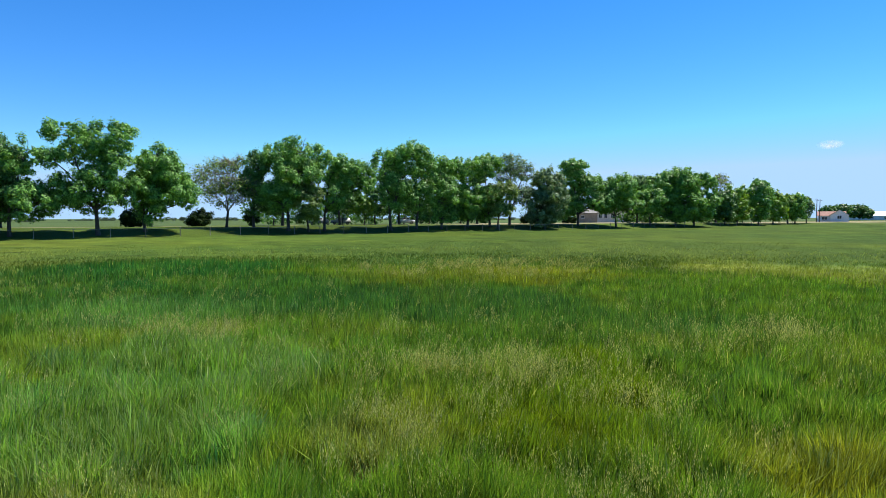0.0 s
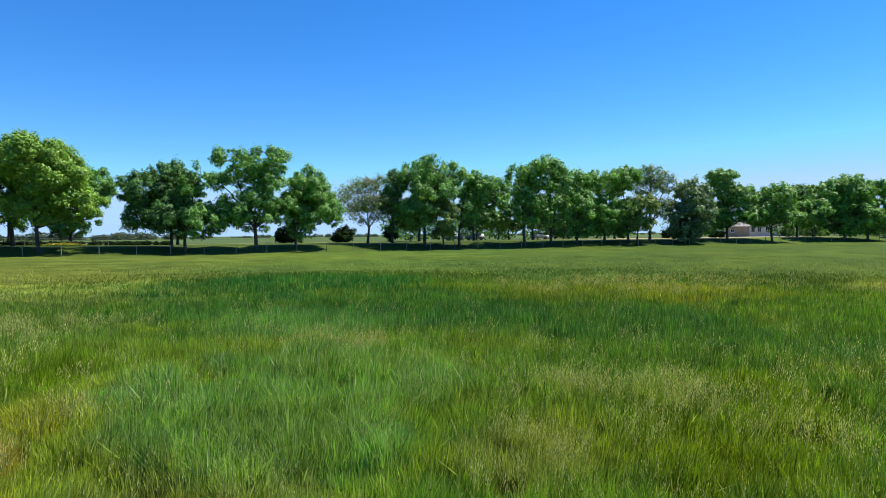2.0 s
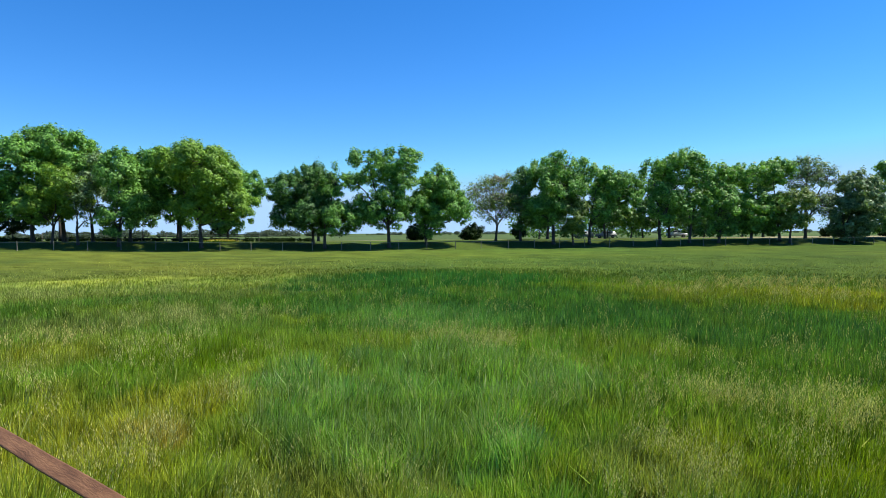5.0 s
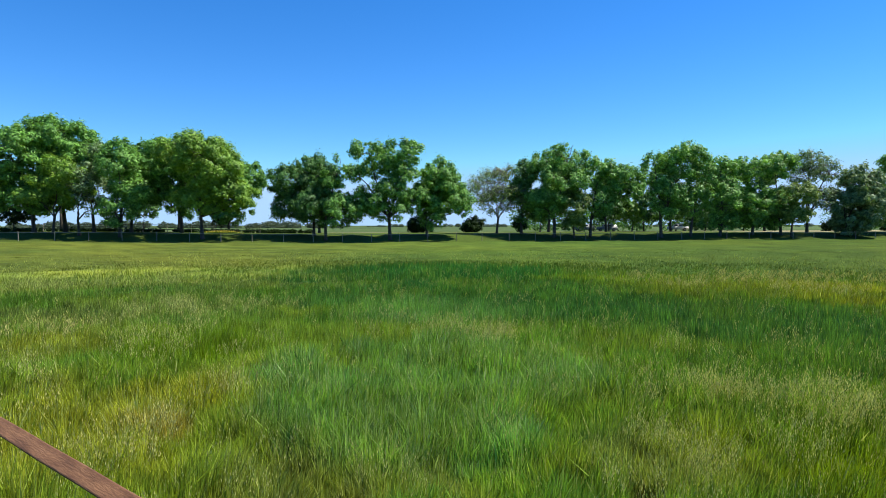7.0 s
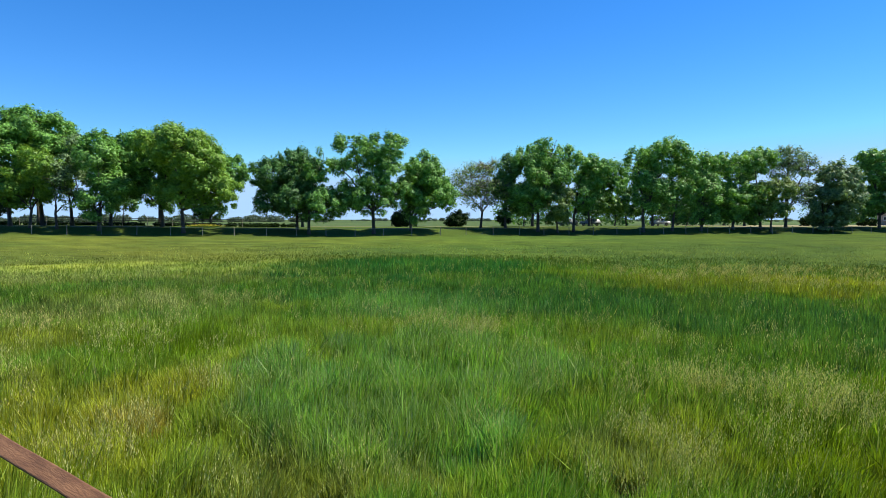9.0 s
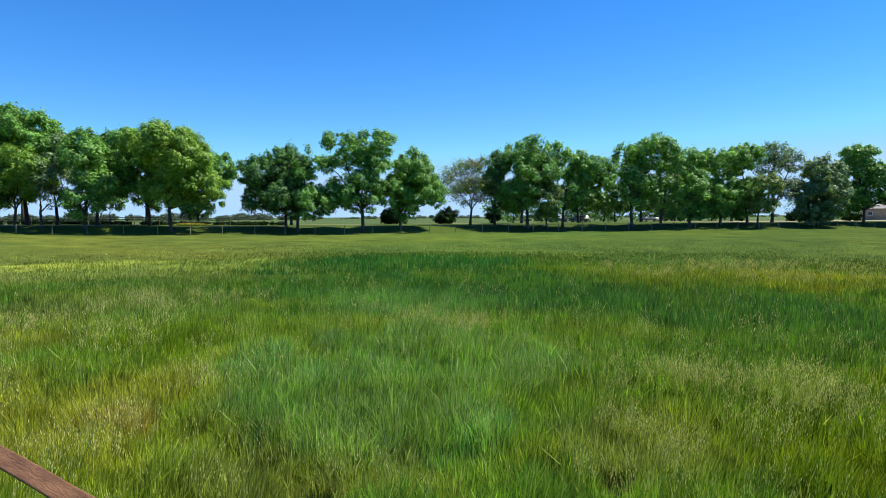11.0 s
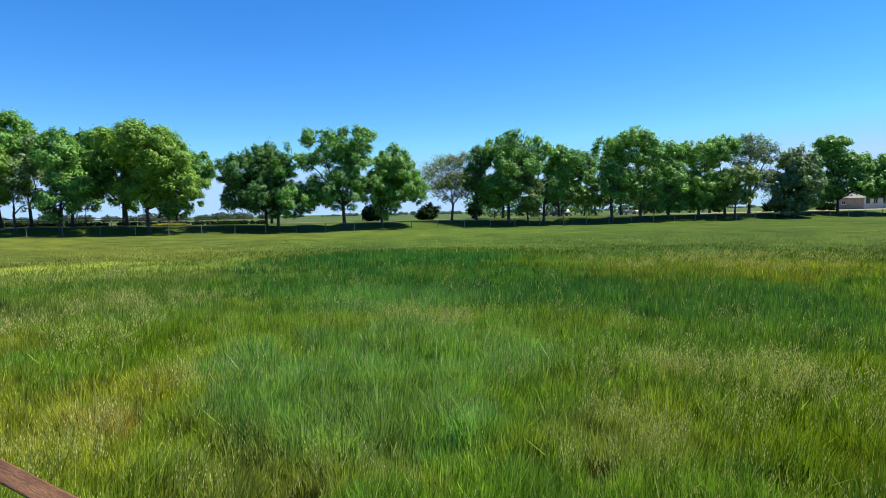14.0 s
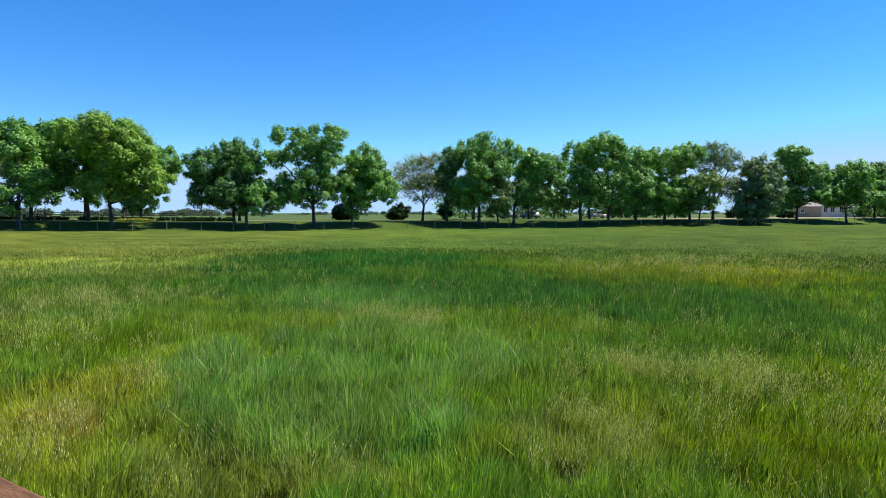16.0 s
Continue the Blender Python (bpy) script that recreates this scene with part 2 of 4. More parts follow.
# ---- ground ----
def ground_material():
    m, nt, out = material("meadow_ground")
    tint = nt.nodes.new("ShaderNodeVertexColor")
    tint.layer_name = "tint"
    streak = noise_out(nt, 2.2, 6.0, 0.7)
    fine = noise_out(nt, 16.0, 4.0, 0.7)
    col = mixed(nt, tint.outputs[0], ramp(nt, streak, [(0.3, (0.75, 0.8, 0.8)), (0.7, (1.2, 1.15, 1.05))]), 1.0, "MULTIPLY")
    col = mixed(nt, col, ramp(nt, fine, [(0.25, (0.6, 0.6, 0.6)), (0.75, (1.25, 1.25, 1.2))]), 1.0, "MULTIPLY")
    b = node(nt, "ShaderNodeBsdfPrincipled", Roughness=0.95)
    b.inputs["Specular IOR Level"].default_value = 0.04
    nt.links.new(col, b.inputs["Base Color"])
    nt.links.new(bump(nt, fine, 0.6, 0.08), b.inputs["Normal"])
    nt.links.new(b.outputs[0], out.inputs[0])
    return m


def build_ground():
    radii = np.concatenate([[0.02], np.geomspace(0.8, 260, 170), np.geomspace(300, 4500, 20)])
    na = 340
    ang = np.linspace(0, 2 * np.pi, na, endpoint=False)
    x = (radii[:, None] * np.sin(ang)[None]).ravel()
    y = (radii[:, None] * np.cos(ang)[None]).ravel()
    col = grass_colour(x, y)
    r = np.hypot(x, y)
    thatch_shade = (1 - smooth(20, 34, r))[:, None]      # dull dead stalks under the tall grass, darkened further for shade between blades
    col = col * (1 - thatch_shade * np.array((0.64, 0.70, 0.64)))
    # beyond the fence: mown and grazed strips, a pale track, then open fields
    back = (x + 60.6) * -0.591 + (y - 61.5) * 0.806
    mown = smooth(-3, 1, back)[:, None]
    n = fractal(x, y, 20, 61)[:, None]
    # uneven mown turf, its contrast raised to suggest sunlit and shaded patches
    col = col * (1 - mown) + mown * (np.array((0.062, 0.095, 0.018)) * (0.4 + 1.0 * n))
    track = (smooth(24, 26, back + 2 * n[:, 0]) * (1 - smooth(30, 33, back + 2 * n[:, 0])))[:, None]
    col = col * (1 - 0.8 * track) + 0.8 * track * np.array((0.25, 0.22, 0.15))
    along = (x + 60.6) * 0.806 + (y - 61.5) * 0.591
    yard = (smooth(9, 13, back) * (1 - smooth(40, 50, back)) * smooth(88, 100, along + 6 * n[:, 0]))[:, None]
    col = col * (1 - 0.75 * yard) + 0.75 * yard * np.array((0.34, 0.28, 0.19)) * (0.75 + 0.4 * n)
    far = smooth(60, 90, back)[:, None]
    col = col * (1 - far) + far * (np.array((0.070, 0.105, 0.040)) * (0.7 + 0.6 * fractal(x, y, 220, 71)[:, None]))
    verts = np.column_stack([x, y, terrain(x, y)])
    rows = len(radii)
    i, j = np.meshgrid(np.arange(rows - 1), np.arange(na), indexing="ij")
    k = (j + 1) % na
    quads = np.stack([i * na + j, i * na + k, (i + 1) * na + k, (i + 1) * na + j], -1).reshape(-1, 4)[:, ::-1]
    loops = np.concatenate([quads.ravel(), np.arange(na)])
    sizes = np.concatenate([np.full(len(quads), 4), [na]])
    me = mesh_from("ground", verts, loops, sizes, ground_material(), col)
    me.polygons.foreach_set("use_smooth", np.ones(len(sizes), bool))
    return tagged(new("ground", me), "level green pasture ground reaching to the horizon", "ground", kind="structure")


build_ground()


# ---- grass ----
def grass_material(name, thin=0.4, gloss=0.22):
    m, nt, out = material(name)
    tint = nt.nodes.new("ShaderNodeVertexColor")
    tint.layer_name = "tint"
    d = node(nt, "ShaderNodeBsdfPrincipled", Roughness=0.45)
    d.inputs["Specular IOR Level"].default_value = gloss
    tr = nt.nodes.new("ShaderNodeBsdfTranslucent")
    mix = node(nt, "ShaderNodeMixShader", Fac=thin)
    nt.links.new(tint.outputs[0], d.inputs["Base Color"])
    nt.links.new(mixed(nt, tint.outputs[0], (1.2, 1.2, 0.6), 1.0, "MULTIPLY"), tr.inputs["Color"])
    nt.links.new(d.outputs[0], mix.inputs[1])
    nt.links.new(tr.outputs[0], mix.inputs[2])
    nt.links.new(mix.outputs[0], out.inputs[0])
    return m


GRASS = grass_material("grass_blades")
SHORT = grass_material("short_grass", 0.55, 0.04)
STRAW = grass_material("grass_seedheads", 0.25, 0.04)


def scatter(rng, count, r0, r1, az0, az1, fall):
    """Places over a sector of the meadow, thinning with distance by the power fall."""
    u = rng.random(count)
    p = 2.0 - fall
    r = r0 * (r1 / r0) ** u if abs(p) < 1e-6 else (r0 ** p + u * (r1 ** p - r0 ** p)) ** (1 / p)
    a = np.radians(az0 + rng.random(count) * (az1 - az0) + rng.normal(size=count) * 3.0)      # soft edges to the sector
    return r * np.sin(a), r * np.cos(a)


def blades(rng, x, y, height, width, lean, bend, colour, two=True):
    """Bent, tapering blades as one set of arrays."""
    n = len(x)
    a = 14.0 * fractal(x, y, 0.5, 95) + rng.normal(size=n) * 0.9      # tufts lean together
    face = rng.random(n) * 2 * np.pi
    sx, sy = np.cos(face) * width, np.sin(face) * width
    dx, dy = np.cos(a) * lean + 0.04 * height, np.sin(a) * lean
    z = terrain(x, y) - 0.01
    tip = np.column_stack([x + dx * (1 + bend), y + dy * (1 + bend), z + height])
    if not two:
        v = np.stack([np.column_stack([x - sx, y - sy, z]), np.column_stack([x + sx, y + sy, z]), tip], 1)
        loops = np.arange(3 * n)
        return v.reshape(-1, 3), loops, np.full(n, 3), np.repeat(colour, 3, 0)
    mx, my, mz = x + dx * 0.42, y + dy * 0.42, z + height * 0.6
    v = np.stack([np.column_stack([x - sx, y - sy, z]), np.column_stack([x + sx, y + sy, z]),
                  np.column_stack([mx + sx * 0.8, my + sy * 0.8, mz]), np.column_stack([mx - sx * 0.8, my - sy * 0.8, mz]), tip], 1)
    base = (np.arange(n) * 5)[:, None]
    loops = np.hstack([base + np.array([[0, 1, 2, 3]]), base + np.array([[3, 2, 4]])]).ravel()
    return v.reshape(-1, 3), loops, np.tile([4, 3], n), np.repeat(colour, 5, 0)


def joined(sets):
    vs, ls, ss, cs, off = [], [], [], [], 0
    for v, l, s, c in sets:
        vs.append(v), ls.append(l + off), ss.append(s), cs.append(c)
        off += len(v)
    return np.concatenate(vs), np.concatenate(ls), np.concatenate(ss), np.concatenate(cs)


def build_grass():
    rng = np.random.default_rng(11)
    sets = []
    for count, r0, r1, az0, az1, fall, two, wide in ((80000, 2.6, 10.0, -67, 46, 1.3, True, 0.0068), (310000, 2.6, 9.0, -67, 46, 1.3, False, 0.0058),
                                                     (300000, 8.5, 22, -67, 46, 2.0, False, 0.0068), (190000, 18, 60, -67, 46, 2.4, False, 0.014),
                                                     (130000, 0.05, 24, 46, 293, 1.4, False, 0.0055), (40000, 0.05, 2.8, -67, 46, 0.8, False, 0.0036)):
        x, y = scatter(rng, count, r0, r1, az0, az1, fall)
        keep = ((x + 60.6) * -0.591 + (y - 61.5) * 0.806) < 2.0
        x, y = x[keep], y[keep]
        w = growth(x, y)
        clump = smooth(0.2, 0.8, fractal(x, y, 0.45, 81))
        tall = 0.11 + 0.23 * clump + 0.10 * w["lush"] + 0.08 * w["blue"] + 0.06 * w["seed"] - 0.12 * w["bare"] - 0.06 * w["light"] + 0.10 * fractal(x, y, 2.6, 85)
        far = np.hypot(x, y)
        tall = tall * (1 - 0.22 * smooth(8, 14, far)) * (1 - 0.86 * smooth(17, 42, far - 9 * w["lush"] + 16 * (fractal(x, y, 6.0, 87) - 0.5)))
        height = tall * (0.55 + 0.75 * rng.random(len(x)))
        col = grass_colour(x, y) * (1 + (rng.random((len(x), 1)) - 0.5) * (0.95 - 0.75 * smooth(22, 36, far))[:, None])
        # dry blades, joined by pale bluish ones that paint in a sky sheen
        dry = (rng.random(len(x)) < (0.07 + 0.10 * w["seed"] + 0.08 * w["yellow"] + 0.15 * w["blue"]) * (1 - 0.7 * smooth(8, 16, np.hypot(x, y))))[:, None]
        pale = np.array((0.33, 0.37, 0.11)) + w["blue"][:, None] * np.array((-0.05, 0.0, 0.03))
        col = np.where(dry, pale * (0.7 + 0.6 * rng.random((len(x), 1))), col)
        width = wide * (0.7 + 0.7 * rng.random(len(x))) * (1 + 0.35 * smooth(r0, r1, far) * 2)
        lean = height * (0.03 + 0.34 * rng.random(len(x)) ** 1.8)
        sets.append(blades(rng, x, y, height, width, lean, 0.3 + 0.6 * rng.random(len(x)), col, two))
    v, l, s, c = joined(sets[:3])
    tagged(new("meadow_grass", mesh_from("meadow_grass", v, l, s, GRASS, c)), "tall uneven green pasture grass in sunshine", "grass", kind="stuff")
    v, l, s, c = joined(sets[3:])
    tagged(new("short_grass", mesh_from("short_grass", v, l, s, SHORT, c)), "shorter grazed grass of the wider pasture", "grass", kind="stuff")


build_grass()


def build_seedheads():
    """Flowering grass stems with loose pale heads."""
    rng = np.random.default_rng(17)
    x, y = scatter(rng, 170000, 3.0, 36, -64, 42, 1.7)
    w = growth(x, y)
    chance = 0.03 + 0.62 * w["seed"] + 0.10 * w["yellow"] + 0.16 * w["straw"] + 0.6 * w["gold"] + 0.06 * w["bright"]
    chance = chance * (1 - 0.85 * w["lush"] - 0.1 * w["mid"])
    keep = rng.random(len(x)) < chance * (0.04 + 3.4 * smooth(0.54, 0.68, fractal(x, y, 0.55, 91)))
    x, y = x[keep], y[keep]
    n = len(x)
    h = 0.40 + 0.24 * rng.random(n)
    r = np.hypot(x, y)
    a = rng.random(n) * 2 * np.pi
    lx, ly = np.cos(a) * h * 0.22 + 0.05, np.sin(a) * h * 0.22
    z = terrain(x, y)
    stem_w = 0.0012 + 0.00012 * r
    f = rng.random(n) * 2 * np.pi
    sx, sy = np.cos(f) * stem_w, np.sin(f) * stem_w
    stem = np.stack([np.column_stack([x - sx, y - sy, z]), np.column_stack([x + sx, y + sy, z]), np.column_stack([x + lx * 0.9, y + ly * 0.9, z + h * 0.9])], 1).reshape(-1, 3)
    fields = growth(x, y)
    gold = np.maximum(fields["yellow"], fields["gold"])[:, None]
    near = 1 - smooth(9, 18, r)[:, None]
    tone = ((np.array((0.34, 0.38, 0.10)) + near * np.array((0.20, 0.14, 0.08))) * (1 - gold) + np.array((0.55, 0.49, 0.17)) * gold) * (0.6 + 0.6 * rng.random((n, 1)))
    sets = [(stem, np.arange(3 * n), np.full(n, 3), np.repeat(tone * np.array((0.7, 0.9, 0.6)), 3, 0))]
    for k in range(14):      # grains round the upper stem
        u = 0.66 + 0.34 * (k + rng.random(n)) / 14
        spread = (0.0028 + 0.0008 * r) * (1.3 - u) * 4
        px, py, pz = x + lx * u * u * 1.3 + spread * rng.normal(size=n), y + ly * u * u * 1.3 + spread * rng.normal(size=n), z + h * u * (1.12 - 0.14 * u)
        g = (0.007 + 0.010 * rng.random(n)) * (0.38 + 0.045 * r)
        q = rng.random(n) * 2 * np.pi
        ox, oy = np.cos(q) * g * 0.8, np.sin(q) * g * 0.8
        v = np.stack([np.column_stack([px, py, pz - g * 1.2]), np.column_stack([px + ox, py + oy, pz + g * 0.2]), np.column_stack([px + ox * 0.3, py + oy * 0.3, pz + g * 1.9])], 1).reshape(-1, 3)
        sets.append((v, np.arange(3 * n), np.full(n, 3), np.repeat(tone * (0.8 + 0.4 * rng.random((n, 1))), 3, 0)))
    v, l, s, c = joined(sets)
    tagged(new("grass_seedheads", mesh_from("grass_seedheads", v, l, s, STRAW, c)), "pale straw-coloured seed heads above the grass", "grass", kind="stuff")


build_seedheads()


# ---- trees ----
def tube(verts, loops, sizes, pts, radii, sides=6):
    """Adds a tapering tube along pts to lists."""
    base = len(verts)
    for i, (p, r) in enumerate(zip(pts, radii)):
        d = (pts[min(i + 1, len(pts) - 1)] - pts[max(i - 1, 0)]).normalized()
        side = d.cross(Vector((0.3, 0.9, 0.2))).normalized()
        up = d.cross(side)
        for k in range(sides):
            a = 2 * math.pi * k / sides
            verts.append(p + side * math.cos(a) * r + up * math.sin(a) * r)
    for i in range(len(pts) - 1):
        for k in range(sides):
            a, b = base + i * sides + k, base + i * sides + (k + 1) % sides
            loops.extend((a, b, b + sides, a + sides))
            sizes.append(4)
    loops.extend(range(base + (len(pts) - 1) * sides, base + len(pts) * sides))
    sizes.append(sides)


def bough(rnd, a, b, r0, r1, sag=0.12, steps=5):
    """Points and radii of a limb from a to b, crooked and arching."""
    d = b - a
    pts, radii = [], []
    for i in range(steps + 1):
        u = i / steps
        p = a + d * u + Vector((0, 0, d.length * sag * math.sin(u * math.pi)))
        if 0 < i < steps:
            p += Vector((rnd.uniform(-1, 1), rnd.uniform(-1, 1), rnd.uniform(-0.5, 0.5))) * d.length * 0.05
        pts.append(p)
        radii.append(r0 + (r1 - r0) * u ** 0.8)
    return pts, radii


LEAF_COUNT = 18.0      # leaves for each square metre of a clump's outside

LABELS = {"green": "broad green deciduous tree in full leaf beside the fence", "yellow": "yellow-green deciduous tree with a rounded leafy crown",
          "olive": "olive-brown tree with thin spring foliage", "dark": "dark green dense deciduous tree in the row",
          "pale": "grey-green tree with a light feathery crown", "hedge": "small dark rounded bush behind the fence"}


def tree(x, y, yaw, lobes, tone="green", seed=0, fill=1.0, lean=0.0):
    """A tree: a trunk that forks low, limbs to each lobe of the crown, and leaves in separate sprays round the limb ends.
    lobes: sideways offset, height, half width and half height of the crown's main masses."""
    rnd, rng = random.Random(seed), np.random.default_rng(seed)
    thing = new("tree")
    z0 = float(terrain(x, y)) - 0.05
    thing.matrix_world = pose(x, y, z0, 0, 0, yaw)
    top = max(h + rz for _, h, _, rz in lobes)
    low = min(h - rz for _, h, _, rz in lobes)
    girth = 0.0135 * top + 0.03
    fork = Vector((lean * 0.4 + rnd.uniform(-0.25, 0.25), 0, max(0.1 * top, min(0.22 * top, low + 1.0))))
    tv, tl, ts = [], [], []
    pts = [Vector((0, 0, -0.3)), Vector((0, 0, 0.05)), Vector((fork.x * 0.15, 0, fork.z * 0.2)), Vector((fork.x * 0.55, rnd.uniform(-0.1, 0.1), fork.z * 0.6)), fork]
    tube(tv, tl, ts, pts, [girth * 1.9, girth * 1.5, girth * 1.15, girth, girth * 0.9], 9)
    bv, bl, bs = [], [], []
    centres, sizes, outward = [], [], []
    thin = fill < 0.6
    for dx, h, rx, rz in lobes:
        rx = rx * (1.07 if fill > 0.7 else 1.0)
        ry = (rx + rz) * 0.65
        dy = rnd.uniform(-0.35, 0.35) * ry
        mid = Vector((dx, dy, h))
        heart = mid - Vector((0, 0, rz * 0.3))
        lp, lr = bough(rnd, fork * 0.97, heart, girth * 0.66, girth * 0.26, 0.06)
        tube(bv, bl, bs, lp, lr, 6)
        crownward, cr = bough(rnd, heart, mid + Vector((rnd.uniform(-0.3, 0.3) * rx, 0, rz * 0.75)), girth * 0.26, 0.03, 0.03)
        tube(bv, bl, bs, crownward, cr, 5)
        joints = lp[2:] + crownward[1:4]
        area = 4 * math.pi * ((rx * ry) ** 1.6 / 3 + (rx * rz) ** 1.6 / 3 + (ry * rz) ** 1.6 / 3) ** (1 / 1.6)
        clumps = max(10, int(area / 0.85))
        for k in range(clumps):
            v = Vector((rnd.gauss(0, 1), rnd.gauss(0, 1), rnd.gauss(0.15, 1))).normalized()
            s = rnd.uniform(0.72, 1.0) if rnd.random() < 0.82 else rnd.uniform(0.3, 0.7)
            c = mid + Vector((v.x * rx * s, v.y * ry * s, v.z * (rz - (0.6 if v.z > 0 else 0.1)) * s))
            hole = noise.noise(c * 0.42 + Vector((seed * 3.1, 0, 0)))
            if hole < (-0.20 if v.z > -0.1 else -0.14) or rnd.random() < 0.1:
                continue
            centres.append(c)
            outward.append(v)
            sizes.append(rnd.uniform(0.3, 1.0) ** 1.15 * (0.48 + 0.058 * (rx + rz)))
            if k % (2 if thin else 4) == 0:
                start = min(joints, key=lambda p: (p - c).length + rnd.random())
                bp, br = bough(rnd, start, c, girth * 0.16, 0.02, 0.06, 4)
                tube(bv, bl, bs, bp, br, 4)
                if thin:
                    for _ in range(4):
                        e = c + Vector((rnd.gauss(0, 0.6), rnd.gauss(0, 0.6), rnd.uniform(0.1, 1.1)))
                        tp, tr = bough(rnd, bp[rnd.choice((2, 3))], e, 0.03, 0.012, 0.03, 3)
                        tube(bv, bl, bs, tp, tr, 3)
    trunk = new("trunk", mesh_from("trunk", np.array(tv), tl, ts, BARK))
    limbs = new("limb", mesh_from("limb", np.array(bv), bl, bs, TWIG if fill < 0.3 else BARK))
    for ob in (trunk, limbs):
        ob.parent = thing
        ob.data.polygons.foreach_set("use_smooth", [True] * len(ob.data.polygons))
    # leaves: flattened sprays, dense on their upper side, with ragged tips
    cen, siz = np.array([tuple(c) for c in centres]), np.array(sizes)
    away = max(0.9, math.hypot(x, y) / 100)
    per = np.maximum(5, (LEAF_COUNT / away ** 2 * fill * 4 * np.pi * siz ** 2).astype(int))
    which = np.repeat(np.arange(len(cen)), per)
    n = len(which)
    d = rng.normal(size=(n, 3)) + np.array([0, 0, 0.35])
    d /= np.linalg.norm(d, axis=1, keepdims=True)
    rad = siz[which][:, None] * (0.45 + 0.6 * rng.random((n, 1)) ** 0.6 + 0.55 * rng.random((n, 1)) ** 7)
    out = np.array([tuple(o) for o in outward])[which]
    up = np.clip(out[:, 2], 0, 1)      # sprays at the top of the crown stand upright
    pos = cen[which] + d * rad * np.column_stack([1.05 - 0.25 * up, 1.05 - 0.25 * up, 0.78 + 0.42 * up]) + out * (rad - 0.4 * siz[which][:, None]) * 0.25
    nor = d * 1.0 + out * 0.35 + rng.normal(size=(n, 3)) * 0.38 + np.array([0, 0, 0.35])
    nor /= np.linalg.norm(nor, axis=1, keepdims=True)
    along = np.cross(nor, rng.normal(size=(n, 3)))
    along /= np.linalg.norm(along, axis=1, keepdims=True) + 1e-9
    across = np.cross(nor, along)
    ls = (0.09 + 0.15 * rng.random((n, 1))) * away * (0.8 if thin else 1.0)
    q = np.stack([pos - along * ls + across * ls * 0.5, pos - along * ls * 0.7 - across * ls * 0.7, pos + along * ls * 1.2], 1).reshape(-1, 3)
    crown = new("crown", mesh_from("crown", q, np.arange(3 * n), np.full(n, 3), LEAF[tone]))
    crown.parent = thing
    return tagged(thing, LABELS[tone], "tree", "trees along the pasture fence")


tree(-85.0, 52.3, 59, [(-2.1, 6.3, 3.4, 3.8), (-2.3, 11.1, 3.4, 3.4), (-0.2, 4.4, 2.7, 2.1)], tone='green', seed=1)
tree(-81.3, 52.5, 57, [(0.6, 8.0, 3.2, 2.6), (1.6, 5.8, 2.9, 2.6), (-1.2, 4.8, 3.0, 2.2)], tone='yellow', seed=2)
tree(-84.6, 56.4, 56, [(-0.4, 13.1, 4.8, 3.2), (1.6, 9.4, 3.4, 3.4), (-1.8, 8.8, 3.0, 2.8)], tone='green', seed=91)
tree(-77.9, 53.8, 55, [(0.4, 6.6, 1.5, 3.2), (1.4, 4.0, 1.5, 1.7), (-0.1, 4.0, 1.1, 1.5)], tone='pale', fill=0.5, seed=3)
tree(-81.5, 58.5, 54, [(0.3, 10.2, 2.0, 2.8), (0.7, 6.6, 2.0, 3.2)], tone='pale', seed=4, fill=0.8)
tree(-73.0, 56.1, 53, [(0.1, 9.4, 2.4, 4.1), (-0.5, 3.7, 2.1, 2.4), (1.8, 5.7, 1.8, 2.7)], tone='green', seed=5)
tree(-78.4, 62.1, 52, [(1.5, 10.1, 2.2, 3.3), (1.8, 5.6, 1.7, 2.2)], tone='dark', seed=6)
tree(-71.3, 64.8, 48, [(-2.2, 10.0, 3.4, 4.1), (-3.9, 6.7, 2.6, 3.1), (0.7, 4.8, 3.1, 2.8), (0.8, 10.1, 3.3, 3.9)], tone='green', seed=7)
tree(-63.9, 61.5, 46, [(-1.1, 11.7, 4.2, 2.7), (1.5, 9.5, 3.5, 3.7), (3.5, 6.1, 3.9, 2.6), (-0.5, 5.3, 3.2, 2.6), (5.4, 4.6, 1.6, 1.4)], tone='yellow', seed=8)
tree(-78.0, 81.0, 44, [(3.6, 9.3, 2.4, 3.4), (1.5, 8.1, 3.0, 3.9), (0.0, 2.6, 2.6, 1.8)], tone='green', seed=9)
tree(-53.8, 72.7, 37, [(0.1, 8.7, 3.1, 3.6), (-3.6, 7.9, 2.9, 2.4), (-3.3, 4.4, 2.6, 2.4), (0.3, 4.3, 3.4, 3.1)], tone='dark', seed=11)
tree(-50.7, 71.2, 36, [(1.6, 9.4, 2.0, 2.8), (1.8, 4.3, 3.3, 2.7), (4.7, 5.2, 1.7, 1.9)], tone='green', seed=12)
tree(-43.4, 76.6, 30, [(-2.8, 12.5, 2.7, 2.1), (1.6, 12.5, 3.1, 2.3), (-4.3, 9.4, 1.8, 1.4), (2.0, 8.8, 2.3, 2.1), (-2.7, 6.2, 2.1, 2.5), (3.6, 5.8, 2.3, 2.4), (0.1, 4.1, 3.2, 1.5), (-0.3, 10.1, 2.4, 2.1), (0.9, 7.2, 2.6, 1.9)], tone='green', fill=0.9, seed=13)
tree(-39.9, 81.6, 26, [(1.6, 9.1, 2.5, 3.2), (3.7, 5.3, 2.7, 2.5), (0.8, 4.1, 1.8, 3.4), (5.2, 4.5, 1.7, 1.7), (2.7, 7.4, 2.9, 2.9), (-0.1, 6.4, 1.7, 2.5)], tone='green', seed=14)
